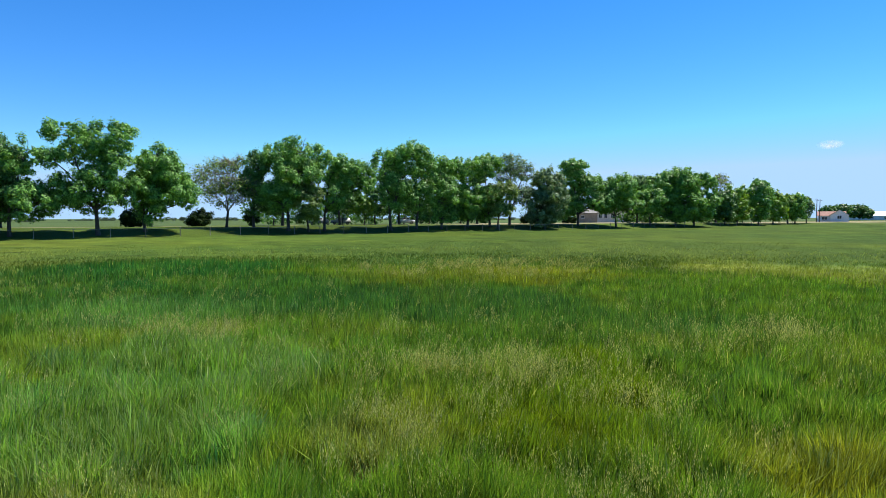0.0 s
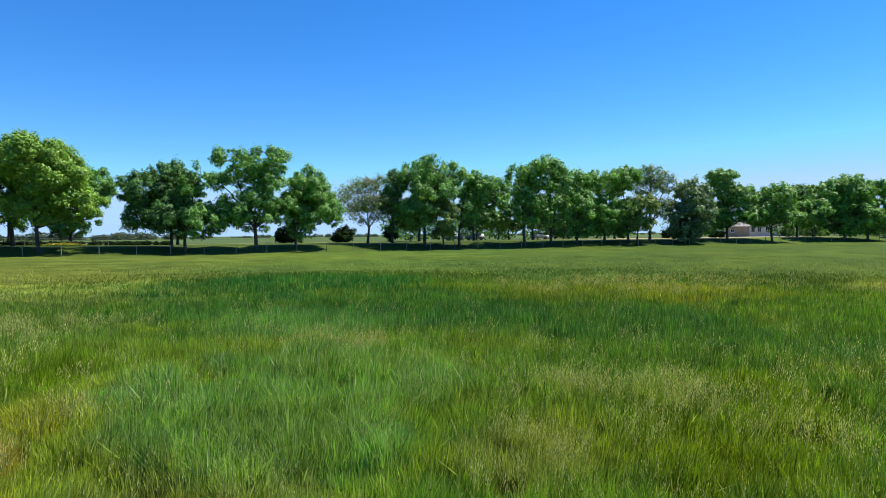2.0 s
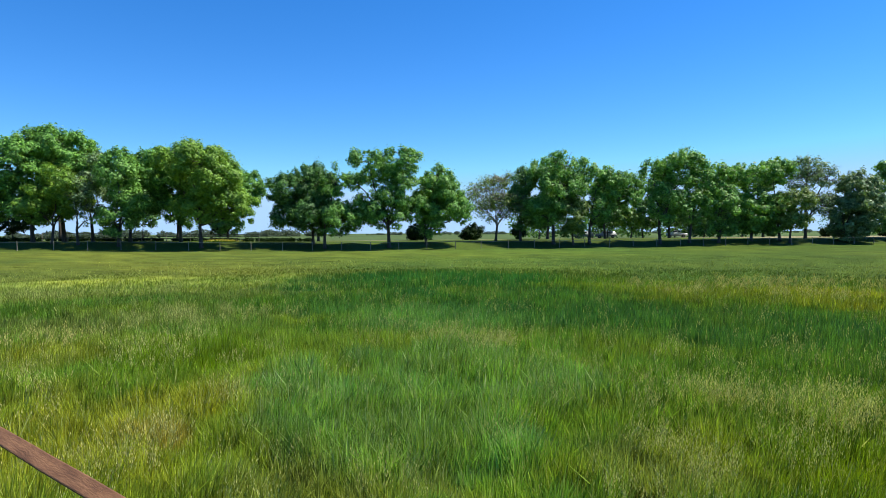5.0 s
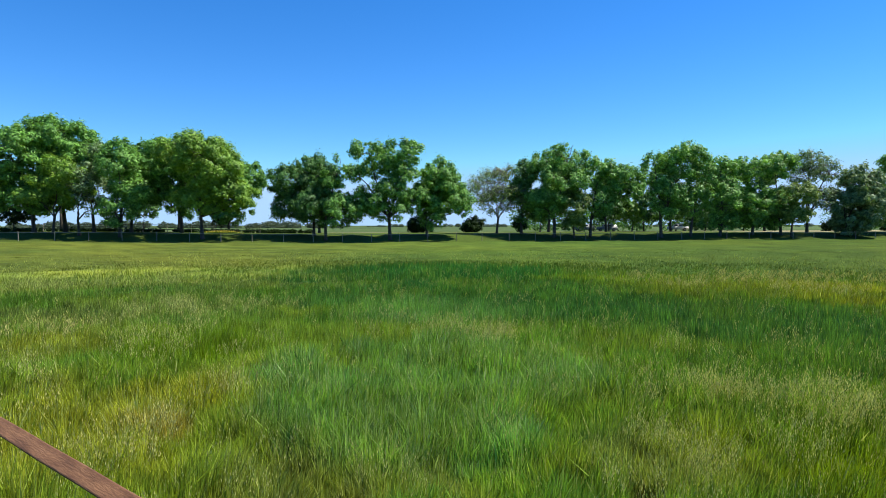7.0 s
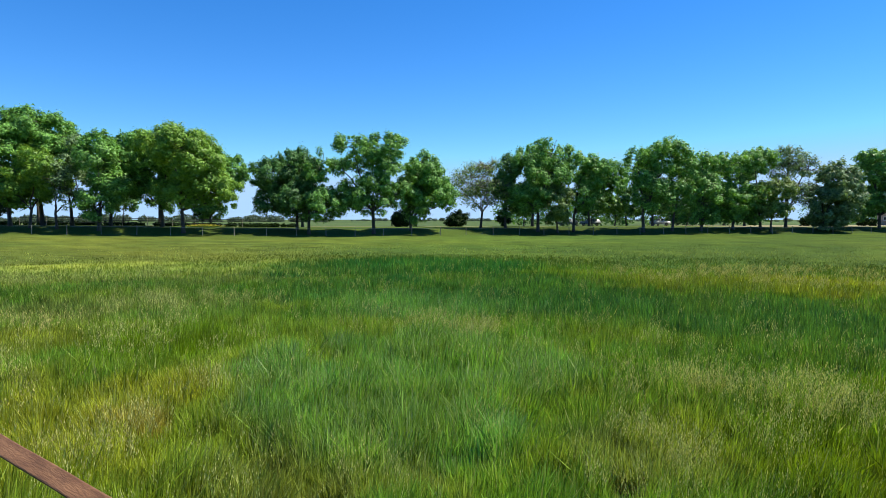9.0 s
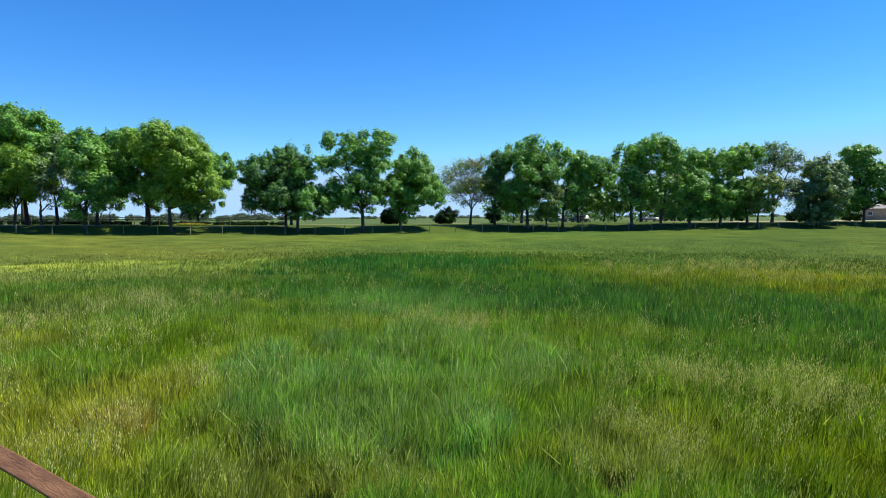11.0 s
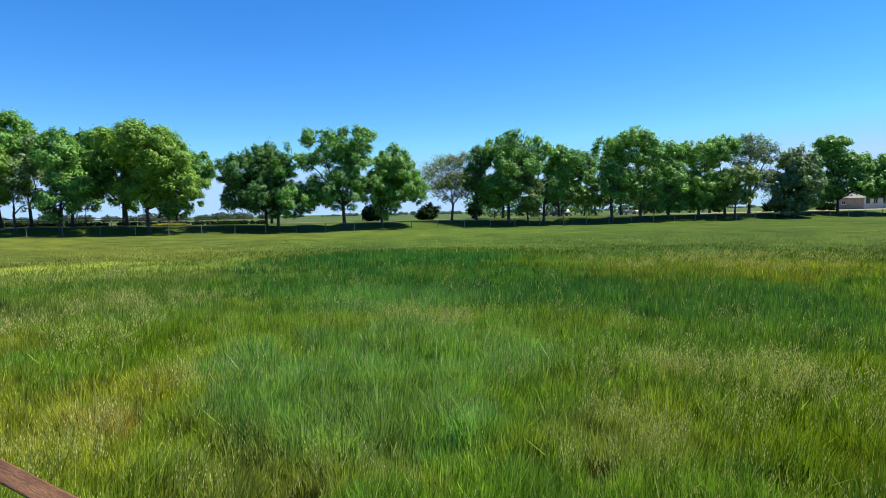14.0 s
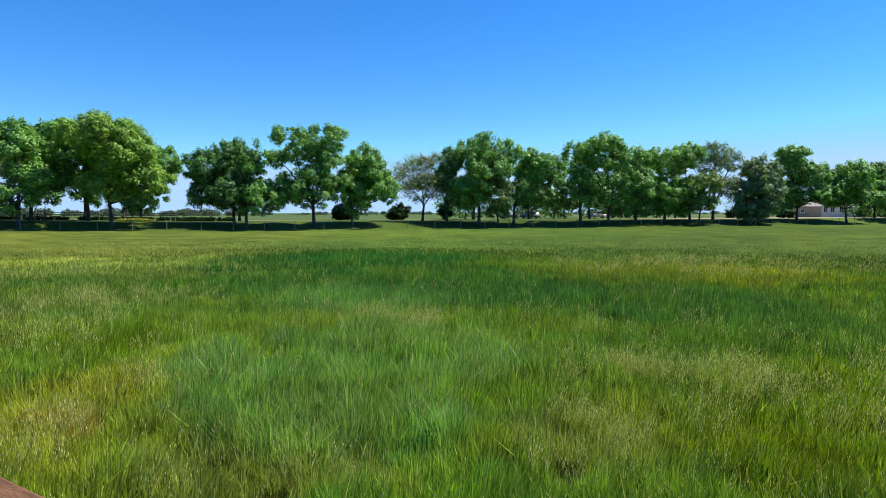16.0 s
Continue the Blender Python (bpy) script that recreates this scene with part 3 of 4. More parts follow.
tree(-33.0, 92.9, 20, [(-0.6, 7.6, 4.5, 2.9), (1.4, 9.4, 3.6, 1.7), (-1.2, 5.2, 4.2, 2.3), (2.2, 5.9, 3.6, 2.5)], tone='olive', fill=0.2, seed=15)
tree(-29.0, 93.3, 17, [(0.8, 9.4, 2.1, 2.4), (-0.0, 6.7, 2.2, 2.5), (0.6, 3.6, 2.3, 2.0)], tone='dark', seed=16)
tree(-23.5, 92.5, 14, [(1.9, 12.4, 3.1, 2.4), (-1.7, 10.7, 2.2, 3.0), (1.4, 7.8, 3.7, 3.3), (-1.5, 5.3, 3.2, 2.8)], tone='green', fill=0.8, seed=17)
tree(-20.6, 93.3, 12, [(0.1, 4.9, 2.1, 3.1), (0.0, 2.6, 1.7, 1.6)], tone='olive', seed=18)
tree(-18.7, 95.9, 11, [(1.5, 10.0, 2.9, 2.7), (5.5, 8.5, 2.6, 2.8), (1.6, 5.6, 2.4, 2.5), (6.1, 7.2, 1.6, 1.4)], tone='green', seed=19)
tree(-16.7, 128.4, 7, [(0.0, 3.4, 2.6, 2.1), (0.1, 4.9, 1.7, 1.4)], tone='yellow', seed=20)
tree(-8.8, 102.0, 5, [(-0.8, 10.5, 2.4, 3.4), (3.5, 12.1, 3.4, 2.9), (0.9, 6.5, 2.6, 3.2)], tone='green', fill=0.8, seed=21)
tree(-4.7, 106.2, 3, [(0.0, 5.9, 2.8, 3.2), (1.3, 9.5, 2.6, 3.0)], tone='green', seed=22)
tree(-0.4, 109.4, 0, [(-0.0, 10.8, 2.3, 2.6), (0.4, 6.2, 3.0, 3.6), (-0.3, 2.5, 2.8, 1.7)], tone='green', seed=23)
tree(4.5, 114.2, -2, [(-0.7, 11.3, 2.7, 2.5), (-0.2, 5.4, 2.9, 3.7), (-0.7, 2.9, 2.7, 1.9)], tone='green', seed=24)
tree(8.9, 117.4, -4, [(-0.8, 11.7, 3.1, 2.5), (-0.3, 5.3, 2.5, 3.1), (-0.9, 2.6, 2.0, 1.8)], tone='green', seed=25)
tree(10.3, 115.9, -5, [(0.5, 7.1, 2.9, 2.3), (0.4, 3.8, 2.5, 1.5)], tone='olive', seed=26)
tree(13.3, 123.1, -6, [(0.6, 12.9, 3.0, 1.8), (3.2, 10.7, 2.2, 2.2), (2.4, 5.9, 2.8, 2.6), (-0.1, 9.7, 3.0, 3.0)], tone='pale', fill=0.45, seed=27)
tree(19.4, 123.9, -9, [(1.6, 8.8, 3.0, 3.6), (-0.4, 5.0, 2.6, 3.8), (3.3, 5.3, 2.3, 3.9), (0.5, 2.3, 3.0, 2.2)], tone='pale', seed=28)
tree(29.4, 133.7, -12, [(-1.5, 9.8, 3.6, 3.2), (1.7, 8.0, 3.7, 3.5), (-2.1, 5.3, 2.7, 2.5), (3.0, 4.8, 2.7, 1.9), (-0.9, 12.5, 2.9, 1.9), (-3.0, 3.4, 2.6, 2.0), (-0.3, 4.9, 3.6, 1.9), (4.8, 4.9, 2.4, 1.9)], tone='green', seed=29)
tree(38.6, 136.7, -16, [(1.1, 8.5, 3.4, 3.4), (-1.9, 6.8, 2.5, 3.7), (-0.7, 4.7, 2.7, 1.7), (-3.4, 4.8, 2.5, 1.8), (3.0, 4.9, 2.4, 1.9)], tone='green', seed=31)
tree(49.3, 145.8, -19, [(-1.4, 5.5, 3.1, 3.1), (0.9, 6.1, 2.3, 3.1)], tone='green', seed=32)
tree(49.7, 157.2, -17, [(0.4, 9.4, 3.4, 3.4), (-1.4, 5.2, 3.1, 3.1)], tone='dark', seed=33)
tree(56.9, 150.1, -21, [(0.5, 10.7, 4.2, 4.0), (-3.1, 9.2, 4.0, 4.3), (1.8, 5.8, 4.6, 3.7), (-2.4, 4.9, 3.7, 2.7), (0.3, 2.6, 3.2, 1.6)], tone='green', seed=34)
tree(63.4, 154.9, -22, [(1.6, 9.9, 3.5, 3.8), (2.3, 5.2, 3.5, 3.3), (-0.7, 4.5, 3.0, 2.5), (0.6, 2.6, 3.2, 1.6)], tone='green', seed=35)
tree(79.7, 179.2, -24, [(1.0, 11.6, 3.1, 3.1)], tone='olive', seed=36, fill=0.03)
tree(76.0, 165.4, -25, [(-0.2, 6.3, 2.9, 3.8), (-1.4, 3.7, 2.3, 2.0), (-0.4, 2.6, 3.2, 1.6)], tone='dark', seed=37)
tree(81.1, 169.1, -26, [(-0.1, 7.4, 3.0, 4.1), (1.3, 3.7, 2.7, 2.1), (0.2, 2.6, 3.2, 1.6)], tone='yellow', seed=38)
tree(90.7, 176.2, -27, [(-0.2, 7.7, 3.7, 4.9), (-1.0, 4.2, 3.4, 2.5), (0.1, 11.8, 1.8, 1.5), (-0.3, 2.6, 3.2, 1.6)], tone='green', seed=39)
tree(99.6, 185.1, -28, [(0.5, 5.8, 2.9, 3.9), (0.3, 2.6, 3.2, 1.6)], tone='yellow', seed=42)
tree(108.5, 192.9, -29, [(0.2, 5.6, 3.3, 4.0), (0.1, 2.6, 3.2, 1.6)], tone='yellow', seed=43)
tree(89.6, 206.4, -23, [(-0.2, 5.6, 5.4, 3.3)], tone='dark', seed=44)
tree(105.1, 215.2, -26, [(-0.2, 5.7, 5.7, 3.4)], tone='dark', seed=45)
tree(70.8, 197.5, -20, [(-0.1, 5.6, 5.3, 3.5)], tone='dark', seed=46)
tree(62.8, 201.6, -17, [(-0.1, 5.3, 4.7, 2.9)], tone='dark', seed=47)
tree(111.2, 193.7, -30, [(-0.2, 6.1, 3.2, 3.9), (-0.2, 2.6, 3.2, 1.6)], tone='green', seed=40)
tree(120.1, 202.7, -31, [(-0.5, 5.3, 2.6, 4.1)], tone='pale', seed=41, fill=0.7)
# trees added unseen behind the front crowns to shade the ground and close gaps
tree(-93.8, 61.9, 57, [(-1.6, 13.2, 3.7, 2.8), (0.2, 9.0, 3.0, 3.0)], tone='dark', seed=81)
tree(-87.6, 66.5, 53, [(0.7, 9.6, 2.3, 3.1), (2.9, 5.6, 1.9, 2.3)], tone='dark', seed=82)
tree(-79.9, 72.1, 48, [(1.2, 11.2, 3.5, 3.1), (2.4, 6.7, 3.1, 2.7)], tone='dark', seed=83)
tree(-65.0, 89.3, 36, [(-0.8, 9.2, 3.0, 3.2), (1.0, 5.2, 3.4, 2.5)], tone='dark', seed=84)
tree(-48.6, 101.3, 26, [(1.1, 9.5, 2.5, 3.0), (2.4, 5.4, 2.3, 2.1)], tone='dark', seed=85)
tree(-30.3, 114.7, 15, [(1.8, 12.0, 3.1, 3.1), (0.7, 6.7, 3.3, 3.1)], tone='dark', seed=86)
tree(-20.9, 122.9, 10, [(0.7, 10.0, 3.4, 2.9), (1.2, 5.5, 3.2, 2.5)], tone='dark', seed=87)
tree(-9.6, 131.1, 4, [(-0.5, 11.1, 3.5, 3.5), (1.1, 5.8, 3.3, 2.9)], tone='dark', seed=88)
tree(-0.5, 137.8, 0, [(-0.0, 11.0, 3.0, 3.2), (1.1, 5.1, 3.0, 2.8)], tone='dark', seed=89)
tree(7.9, 143.9, -3, [(-0.6, 11.7, 3.5, 2.7), (-0.0, 5.1, 3.1, 3.1)], tone='dark', seed=90)
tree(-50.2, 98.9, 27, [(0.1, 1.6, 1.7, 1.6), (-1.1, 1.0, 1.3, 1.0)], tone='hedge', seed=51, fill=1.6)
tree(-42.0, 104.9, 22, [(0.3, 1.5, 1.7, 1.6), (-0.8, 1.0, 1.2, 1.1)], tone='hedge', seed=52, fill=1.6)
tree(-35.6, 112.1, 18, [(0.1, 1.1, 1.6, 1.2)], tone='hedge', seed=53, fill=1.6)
tree(-3.8, 158.9, 1, [(0.0, 3.9, 4.1, 3.0), (3.2, 5.1, 3.3, 2.7)], tone='dark', seed=54)
tree(4.7, 168.8, -2, [(-0.0, 4.4, 4.3, 2.9), (-2.7, 6.0, 2.9, 2.6)], tone='dark', seed=55)
tree(-9.7, 148.4, 4, [(0.0, 5.1, 3.1, 3.1)], tone='dark', seed=56)
tree(-15.6, 139.1, 6, [(0.1, 5.7, 2.7, 3.0), (1.8, 3.2, 1.7, 1.5)], tone='dark', seed=57)
tree(-33.1, 118.8, 16, [(0.1, 4.1, 2.7, 2.3)], tone='dark', seed=58)
tree(-22.6, 136.5, 9, [(0.1, 4.7, 3.2, 2.5)], tone='dark', seed=59)
tree(10.8, 163.4, -4, [(-0.0, 4.8, 2.7, 3.0)], tone='dark', seed=60)
tree(-92.2, 75.5, 51, [(0.1, 4.0, 2.4, 1.8)], tone='dark', seed=61)
tree(-82.0, 83.0, 45, [(-0.5, 2.4, 2.2, 1.4)], tone='hedge', seed=62)
tree(-103.0, 60.2, 60, [(-1.0, 3.2, 2.7, 1.8), (1.2, 3.0, 1.8, 1.5)], tone='hedge', seed=63)
tree(231.8, 362.6, -33, [(-1.9, 5.1, 6.1, 4.0), (2.6, 6.4, 5.3, 3.3)], tone='dark', seed=71)
tree(263.0, 388.0, -34, [(-1.7, 6.1, 7.2, 4.0), (2.7, 4.6, 5.0, 3.2)], tone='dark', seed=72)


# ---- fences ----
FENCE_DIR, FENCE_BACK = Vector((0.806, 0.591, 0)), Vector((-0.591, 0.806, 0))


def fence(name, start, steps, gap, height, rails, post_mat, rail_mat, label, thick=0.055):
    """A straight fence: posts with rounded tops and rails between them."""
    thing = new(name)
    yaw = math.degrees(math.atan2(FENCE_DIR.y, FENCE_DIR.x))
    thing.matrix_world = pose(start.x, start.y, 0, 0, 0, yaw)
    bm = bmesh.new()
    box(bm, 0, 0, height / 2 - 0.15, 0.09, 0.09, height + 0.3, 0.02)
    me = bpy.data.meshes.new("post")
    bm.to_mesh(me)
    bm.free()
    me.materials.append(post_mat)
    zs = []
    rnd = random.Random(len(name))
    for i in range(steps + 1):
        w = start + FENCE_DIR * gap * i
        zs.append(float(terrain(w.x, w.y)))
        p = new("post", me)
        p.parent = thing
        p.matrix_local = pose(gap * i + rnd.uniform(-0.1, 0.1), 0, zs[-1], rnd.uniform(-2, 2), rnd.uniform(-2, 2), 0) @ Matrix.Diagonal((1, 1, rnd.uniform(0.95, 1.06), 1))
    for h in rails:
        bm = bmesh.new()
        rings = []
        for i in range(steps + 1):
            for k, dip in ((0, 0), (0.5, -0.03)):
                if i == steps and k:
                    continue
                z = zs[i] * (1 - k) + zs[min(i + 1, steps)] * k + h + dip
                rings.append([bm.verts.new((gap * (i + k), -0.07 + a, z + b)) for a, b in ((-0.012, -thick / 2), (0.012, -thick / 2), (0.012, thick / 2), (-0.012, thick / 2))])
        for r0, r1 in zip(rings, rings[1:]):
            for k in range(4):
                bm.faces.new((r0[k], r0[(k + 1) % 4], r1[(k + 1) % 4], r1[k]))
        part("rail", bm, rail_mat, thing)
    return tagged(thing, label, "fence")


fence("paddock_fence", Vector((-60.6, 61.5, 0)) - FENCE_DIR * 28, 58, 4.0, 1.2, (1.08,), POST_WOOD, RAIL_PALE,
      "weathered post and rail fence along the pasture edge", 0.035)
fence("back_fence", Vector((-60.6, 61.5, 0)) - FENCE_DIR * 28 + FENCE_BACK * 17, 9, 3.5, 1.25, (1.15, 0.8, 0.45), POST_WOOD, RAIL_DARK,
      "dark rail fence behind the trees", 0.09)


# ---- the fence rail beside the camera ----
OLD_WOOD = plain("old_wood", (0.090, 0.033, 0.012), (0.26, 0.122, 0.052), 0.9, 6.0, relief=0.6, grain=(0.8, 4.5, 4.5), depth=0.004)


def near_fence():
    """A weathered plank rail on two posts."""
    thing = new("wooden_fence")
    a, b = Vector((-2.8, 1.733, 0)), Vector((-1.4, 1.396, 0))
    d = (b - a).normalized()
    yaw = math.degrees(math.atan2(d.y, d.x))
    thing.matrix_world = pose(a.x - d.x * 1.6, a.y - d.y * 1.6, 0, 0, 0, yaw)
    bm = bmesh.new()
    box(bm, 0, 0, 0.006, 5.6, 0.015, 0.062, 0.005)
    bmesh.ops.subdivide_edges(bm, edges=[e for e in bm.edges if abs((e.verts[0].co - e.verts[1].co).x) > 1], cuts=60)
    for v in bm.verts:
        v.co.z += 0.002 * noise.noise(Vector((v.co.x * 3, 0, v.co.z * 9)))
        v.co.y += 0.002 * noise.noise(Vector((v.co.x * 4, 5, v.co.z * 20)))
    bmesh.ops.transform(bm, matrix=pose(2.4, -0.022, 1.282, -58, 0, 0), verts=bm.verts)
    part("rail", bm, OLD_WOOD, thing)
    for x in (0.0, 4.9):
        bm = bmesh.new()
        box(bm, x, 0.055, 0.43, 0.1, 0.1, 1.6, 0.012)
        part("post", bm, OLD_WOOD, thing)
    return tagged(thing, "weathered reddish-brown wooden plank rail on posts", "fence")


near_fence()


# ---- the far distance ----
def far_woods(az0, az1, dist, low, high, count, seed, label):
    """A hedgerow of small trees and bushes far off."""
    rng = np.random.default_rng(seed)
    a = np.radians(az0 + rng.random(count) * (az1 - az0))
    d = dist * (1 + 0.08 * rng.random(count))
    h = low + (high - low) * rng.random(count) ** 2
    per = 300
    n = count * per
    v = rng.normal(size=(n, 3))
    v /= np.linalg.norm(v, axis=1, keepdims=True)
    hh = np.repeat(h, per)
    c = np.column_stack([np.repeat(d * np.sin(a), per), np.repeat(d * np.cos(a), per), hh * 0.5])
    p = c + v * np.column_stack([hh * 0.9, hh * 0.9, hh * 0.5]) * (0.6 + 0.4 * rng.random((n, 1)))
    p[:, 2] = np.maximum(p[:, 2], 0.1)
    t = rng.normal(size=(n, 3, 3)) * (0.095 * hh)[:, None, None]
    verts = (p[:, None, :] + t).reshape(-1, 3)
    verts[:, 2] = np.maximum(verts[:, 2], 0.0)
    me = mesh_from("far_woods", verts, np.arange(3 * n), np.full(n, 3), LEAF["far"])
    tagged(new("far_woods", me), label, "woods", kind="stuff")


far_woods(-72, -34, 430, 2.2, 5.6, 230, 5, "distant green hedgerow tinted bluish with haze at the horizon")
far_woods(-34, 24, 620, 1.5, 4.0, 260, 6, "distant low hedges at the horizon")
far_woods(36, 50, 520, 2.0, 5.0, 120, 7, "grey-green far hedge beside the open field")


def tree_belt(off, start, stop, low, high, count, seed, label, deep=10.0, per=300, size=0.24, tone="dark"):
    """Shaded shrubs and small trees in a belt along the far side of the row."""
    rng = np.random.default_rng(seed)
    u, b = start + rng.random(count) * (stop - start), off + rng.random(count) * deep
    cx, cy = -60.6 + 0.806 * u - 0.591 * b, 61.5 + 0.591 * u + 0.806 * b
    h = low + (high - low) * rng.random(count)
    n = count * per
    v = rng.normal(size=(n, 3))
    v /= np.linalg.norm(v, axis=1, keepdims=True)
    hh = np.repeat(h, per)
    c = np.column_stack([np.repeat(cx, per), np.repeat(cy, per), np.repeat(terrain(cx, cy), per) + hh * 0.5])
    p = c + v * np.column_stack([hh * 0.55, hh * 0.55, hh * 0.5]) * (0.5 + 0.5 * rng.random((n, 1)) ** 0.5)
    t = rng.normal(size=(n, 3, 3)) * size
    verts = (p[:, None, :] + t).reshape(-1, 3)
    me = mesh_from("shrub_belt", verts, np.arange(3 * n), np.full(n, 3), LEAF[tone])
    tagged(new("shrub_belt", me), label, "shrubs", kind="stuff")


tree_belt(44, 58, 128, 4.5, 8.0, 40, 3, "dark shaded shrubs and small trees behind the row")
# low black growth added where strips of shade lie on the ground
tree_belt(17.6, -50, 12, 0.4, 0.62, 330, 12, "low hedge blackened to stand in for shade behind the back fence", 2.6, 70, 0.10, "hedge")
tree_belt(58, 156, 180, 4.0, 7.0, 16, 4, "dark shrubs behind the farm buildings")
tree_belt(15, 113, 128, 1.2, 2.2, 10, 8, "dense green shrubs blackened for the shade under the trees", tone="hedge")
tree_belt(13, 150, 205, 2.6, 4.6, 40, 9, "dense green shrubs at the end of the row")

PETAL = plain("yellow_petals", (0.42, 0.34, 0.02), (0.62, 0.52, 0.04), 0.8, 3.0)


def build_flowers():
    """A patch of yellow flowers in the rough grass between the two fences."""
    rng = np.random.default_rng(29)
    n = 800
    u, v = rng.normal(size=n) * 1.25, rng.normal(size=n) * 1.6
    x, y = -66.3 + 0.806 * u - 0.591 * v, 67.7 + 0.591 * u + 0.806 * v
    h = 0.18 + 0.3 * rng.random(n) * np.exp(-(u * u + v * v) / 6)
    c = np.column_stack([x, y, terrain(x, y) + h])
    t = rng.normal(size=(n, 3, 3)) * 0.042
    me = mesh_from("yellow_flowers", (c[:, None, :] + t).reshape(-1, 3), np.arange(3 * n), np.full(n, 3), PETAL)
    tagged(new("yellow_flowers", me), "patch of yellow flowers in rough grass behind the fence", "flowers", kind="stuff")
    bx, by = np.repeat(x, 2), np.repeat(y, 2)
    hh = np.repeat(h, 2)
    green = np.tile(np.array((0.07, 0.13, 0.025)), (2 * n, 1)) * (0.6 + 0.8 * rng.random((2 * n, 1)))
    sv, sl, ss, sc = blades(rng, bx, by, hh, np.full(2 * n, 0.012), hh * 0.2, np.full(2 * n, 0.3), green, False)
    tagged(new("flower_stems", mesh_from("flower_stems", sv, sl, ss, SHORT, sc)), "green stems and leaves under the yellow flowers", "flowers", kind="stuff")


build_flowers()

# ---- buildings, poles and vehicles beyond the trees ----
WHITE_WALL = plain("white_siding", (0.62, 0.62, 0.60), (0.82, 0.82, 0.80), 0.7, 0.8, grain=(0.4, 0.4, 6))
TAN_WALL = plain("tan_wall", (0.32, 0.25, 0.19), (0.46, 0.38, 0.30), 0.85, 0.8)
RED_ROOF = plain("red_roof", (0.22, 0.095, 0.07), (0.36, 0.17, 0.125), 0.8, 0.9)
GREY_ROOF = plain("grey_roof", (0.16, 0.15, 0.14), (0.30, 0.28, 0.26), 0.8, 0.9)
PALE_ROOF = plain("pale_metal_roof", (0.45, 0.46, 0.47), (0.66, 0.67, 0.68), 0.45, 0.5, metal=0.3)
DARK_GLASS = plain("dark_glass", (0.015, 0.018, 0.022), (0.03, 0.035, 0.04), 0.08, 1.0, relief=0.02)
TRIM = plain("white_trim", (0.70, 0.70, 0.68), (0.84, 0.84, 0.82), 0.6, 2.0)
POLE_WOOD = plain("pole_wood", (0.06, 0.045, 0.035), (0.14, 0.11, 0.085), 0.9, 1.5, grain=(4, 4, 0.4))
METAL = plain("grey_metal", (0.25, 0.25, 0.26), (0.4, 0.4, 0.41), 0.4, 2.0, metal=0.8)
RUBBER = plain("tyre_rubber", (0.012, 0.012, 0.012), (0.03, 0.03, 0.03), 0.9, 4.0)


def roof_mesh(w, d, eave, ridge, over=0.35, thick=0.14):
    """A gabled roof with the ridge along x: two slabs joined at the top."""
    bm = bmesh.new()
    rise = ridge - eave
    slope = rise / (d / 2)
    ring = []
    for y, z in ((-d / 2 - over, eave - over * slope), (0, ridge), (d / 2 + over, eave - over * slope)):
        ring.append([bm.verts.new((x, y, z + k)) for x in (-w / 2 - over, w / 2 + over) for k in (0, thick)])
    for a, b in zip(ring, ring[1:]):
        for i, j in ((0, 2), (2, 3), (3, 1), (1, 0)):
            bm.faces.new((a[i], a[j], b[j], b[i]))
    for r in (ring[0], ring[-1]):
        bm.faces.new((r[0], r[1], r[3], r[2]))
    bmesh.ops.recalc_face_normals(bm, faces=bm.faces)
    return bm


def wall_mesh(w, d, eave, ridge):
    """Four walls with gable ends, the ridge along x."""
    bm = bmesh.new()
    pts = [(-d / 2, 0), (d / 2, 0), (d / 2, eave), (0, ridge), (-d / 2, eave)]
    ends = [[bm.verts.new((x, y, z)) for y, z in pts] for x in (-w / 2, w / 2)]
    bm.faces.new(ends[0])
    bm.faces.new(ends[1][::-1])
    for i in range(5):
        j = (i + 1) % 5
        if i not in (2, 3):
            bm.faces.new((ends[0][i], ends[0][j], ends[1][j], ends[1][i]))
    bmesh.ops.recalc_face_normals(bm, faces=bm.faces)
    return bm


def window(parent, x, z, w, h, y):
    """A window on the wall at y that faces -y: frame, sill and pane."""
    bm = bmesh.new()
    for cx, cz, sx, sz in ((x - w / 2, z, 0.1, h + 0.1), (x + w / 2, z, 0.1, h + 0.1), (x, z + h / 2, w + 0.1, 0.1), (x, z - h / 2, w + 0.1, 0.1), (x, z, 0.05, h)):
        box(bm, cx, y - 0.03, cz, sx, 0.1, sz)
    frame_part = part("window", bm, TRIM, parent)
    bm = bmesh.new()
    box(bm, x, y - 0.012, z, w - 0.06, 0.03, h - 0.06)
    part("pane", bm, DARK_GLASS, frame_part, "dark glass pane")
    bm = bmesh.new()
    box(bm, x, y - 0.08, z - h / 2 - 0.07, w + 0.25, 0.16, 0.05, 0.01)
    part("sill", bm, TRIM, frame_part)


def house(name, x, y, yaw, w, d, eave, ridge, wall_mat, roof_mat, windows, label, door_x=None):
    thing = new(name)
    thing.matrix_world = pose(x, y, float(terrain(x, y)) - 0.05, 0, 0, yaw)
    part("wall", wall_mesh(w, d, eave, ridge), wall_mat, thing)
    part("roof", roof_mesh(w, d, eave, ridge), roof_mat, thing)
    for wx, wz, ww, wh in windows:
        window(thing, wx, wz, ww, wh, -d / 2)
    if door_x is not None:
        bm = bmesh.new()
        box(bm, door_x, -d / 2 - 0.03, 1.05, 0.95, 0.08, 2.1, 0.01)
        part("door", bm, GREY_ROOF, thing, "dark front door")
    return tagged(thing, label, "house")


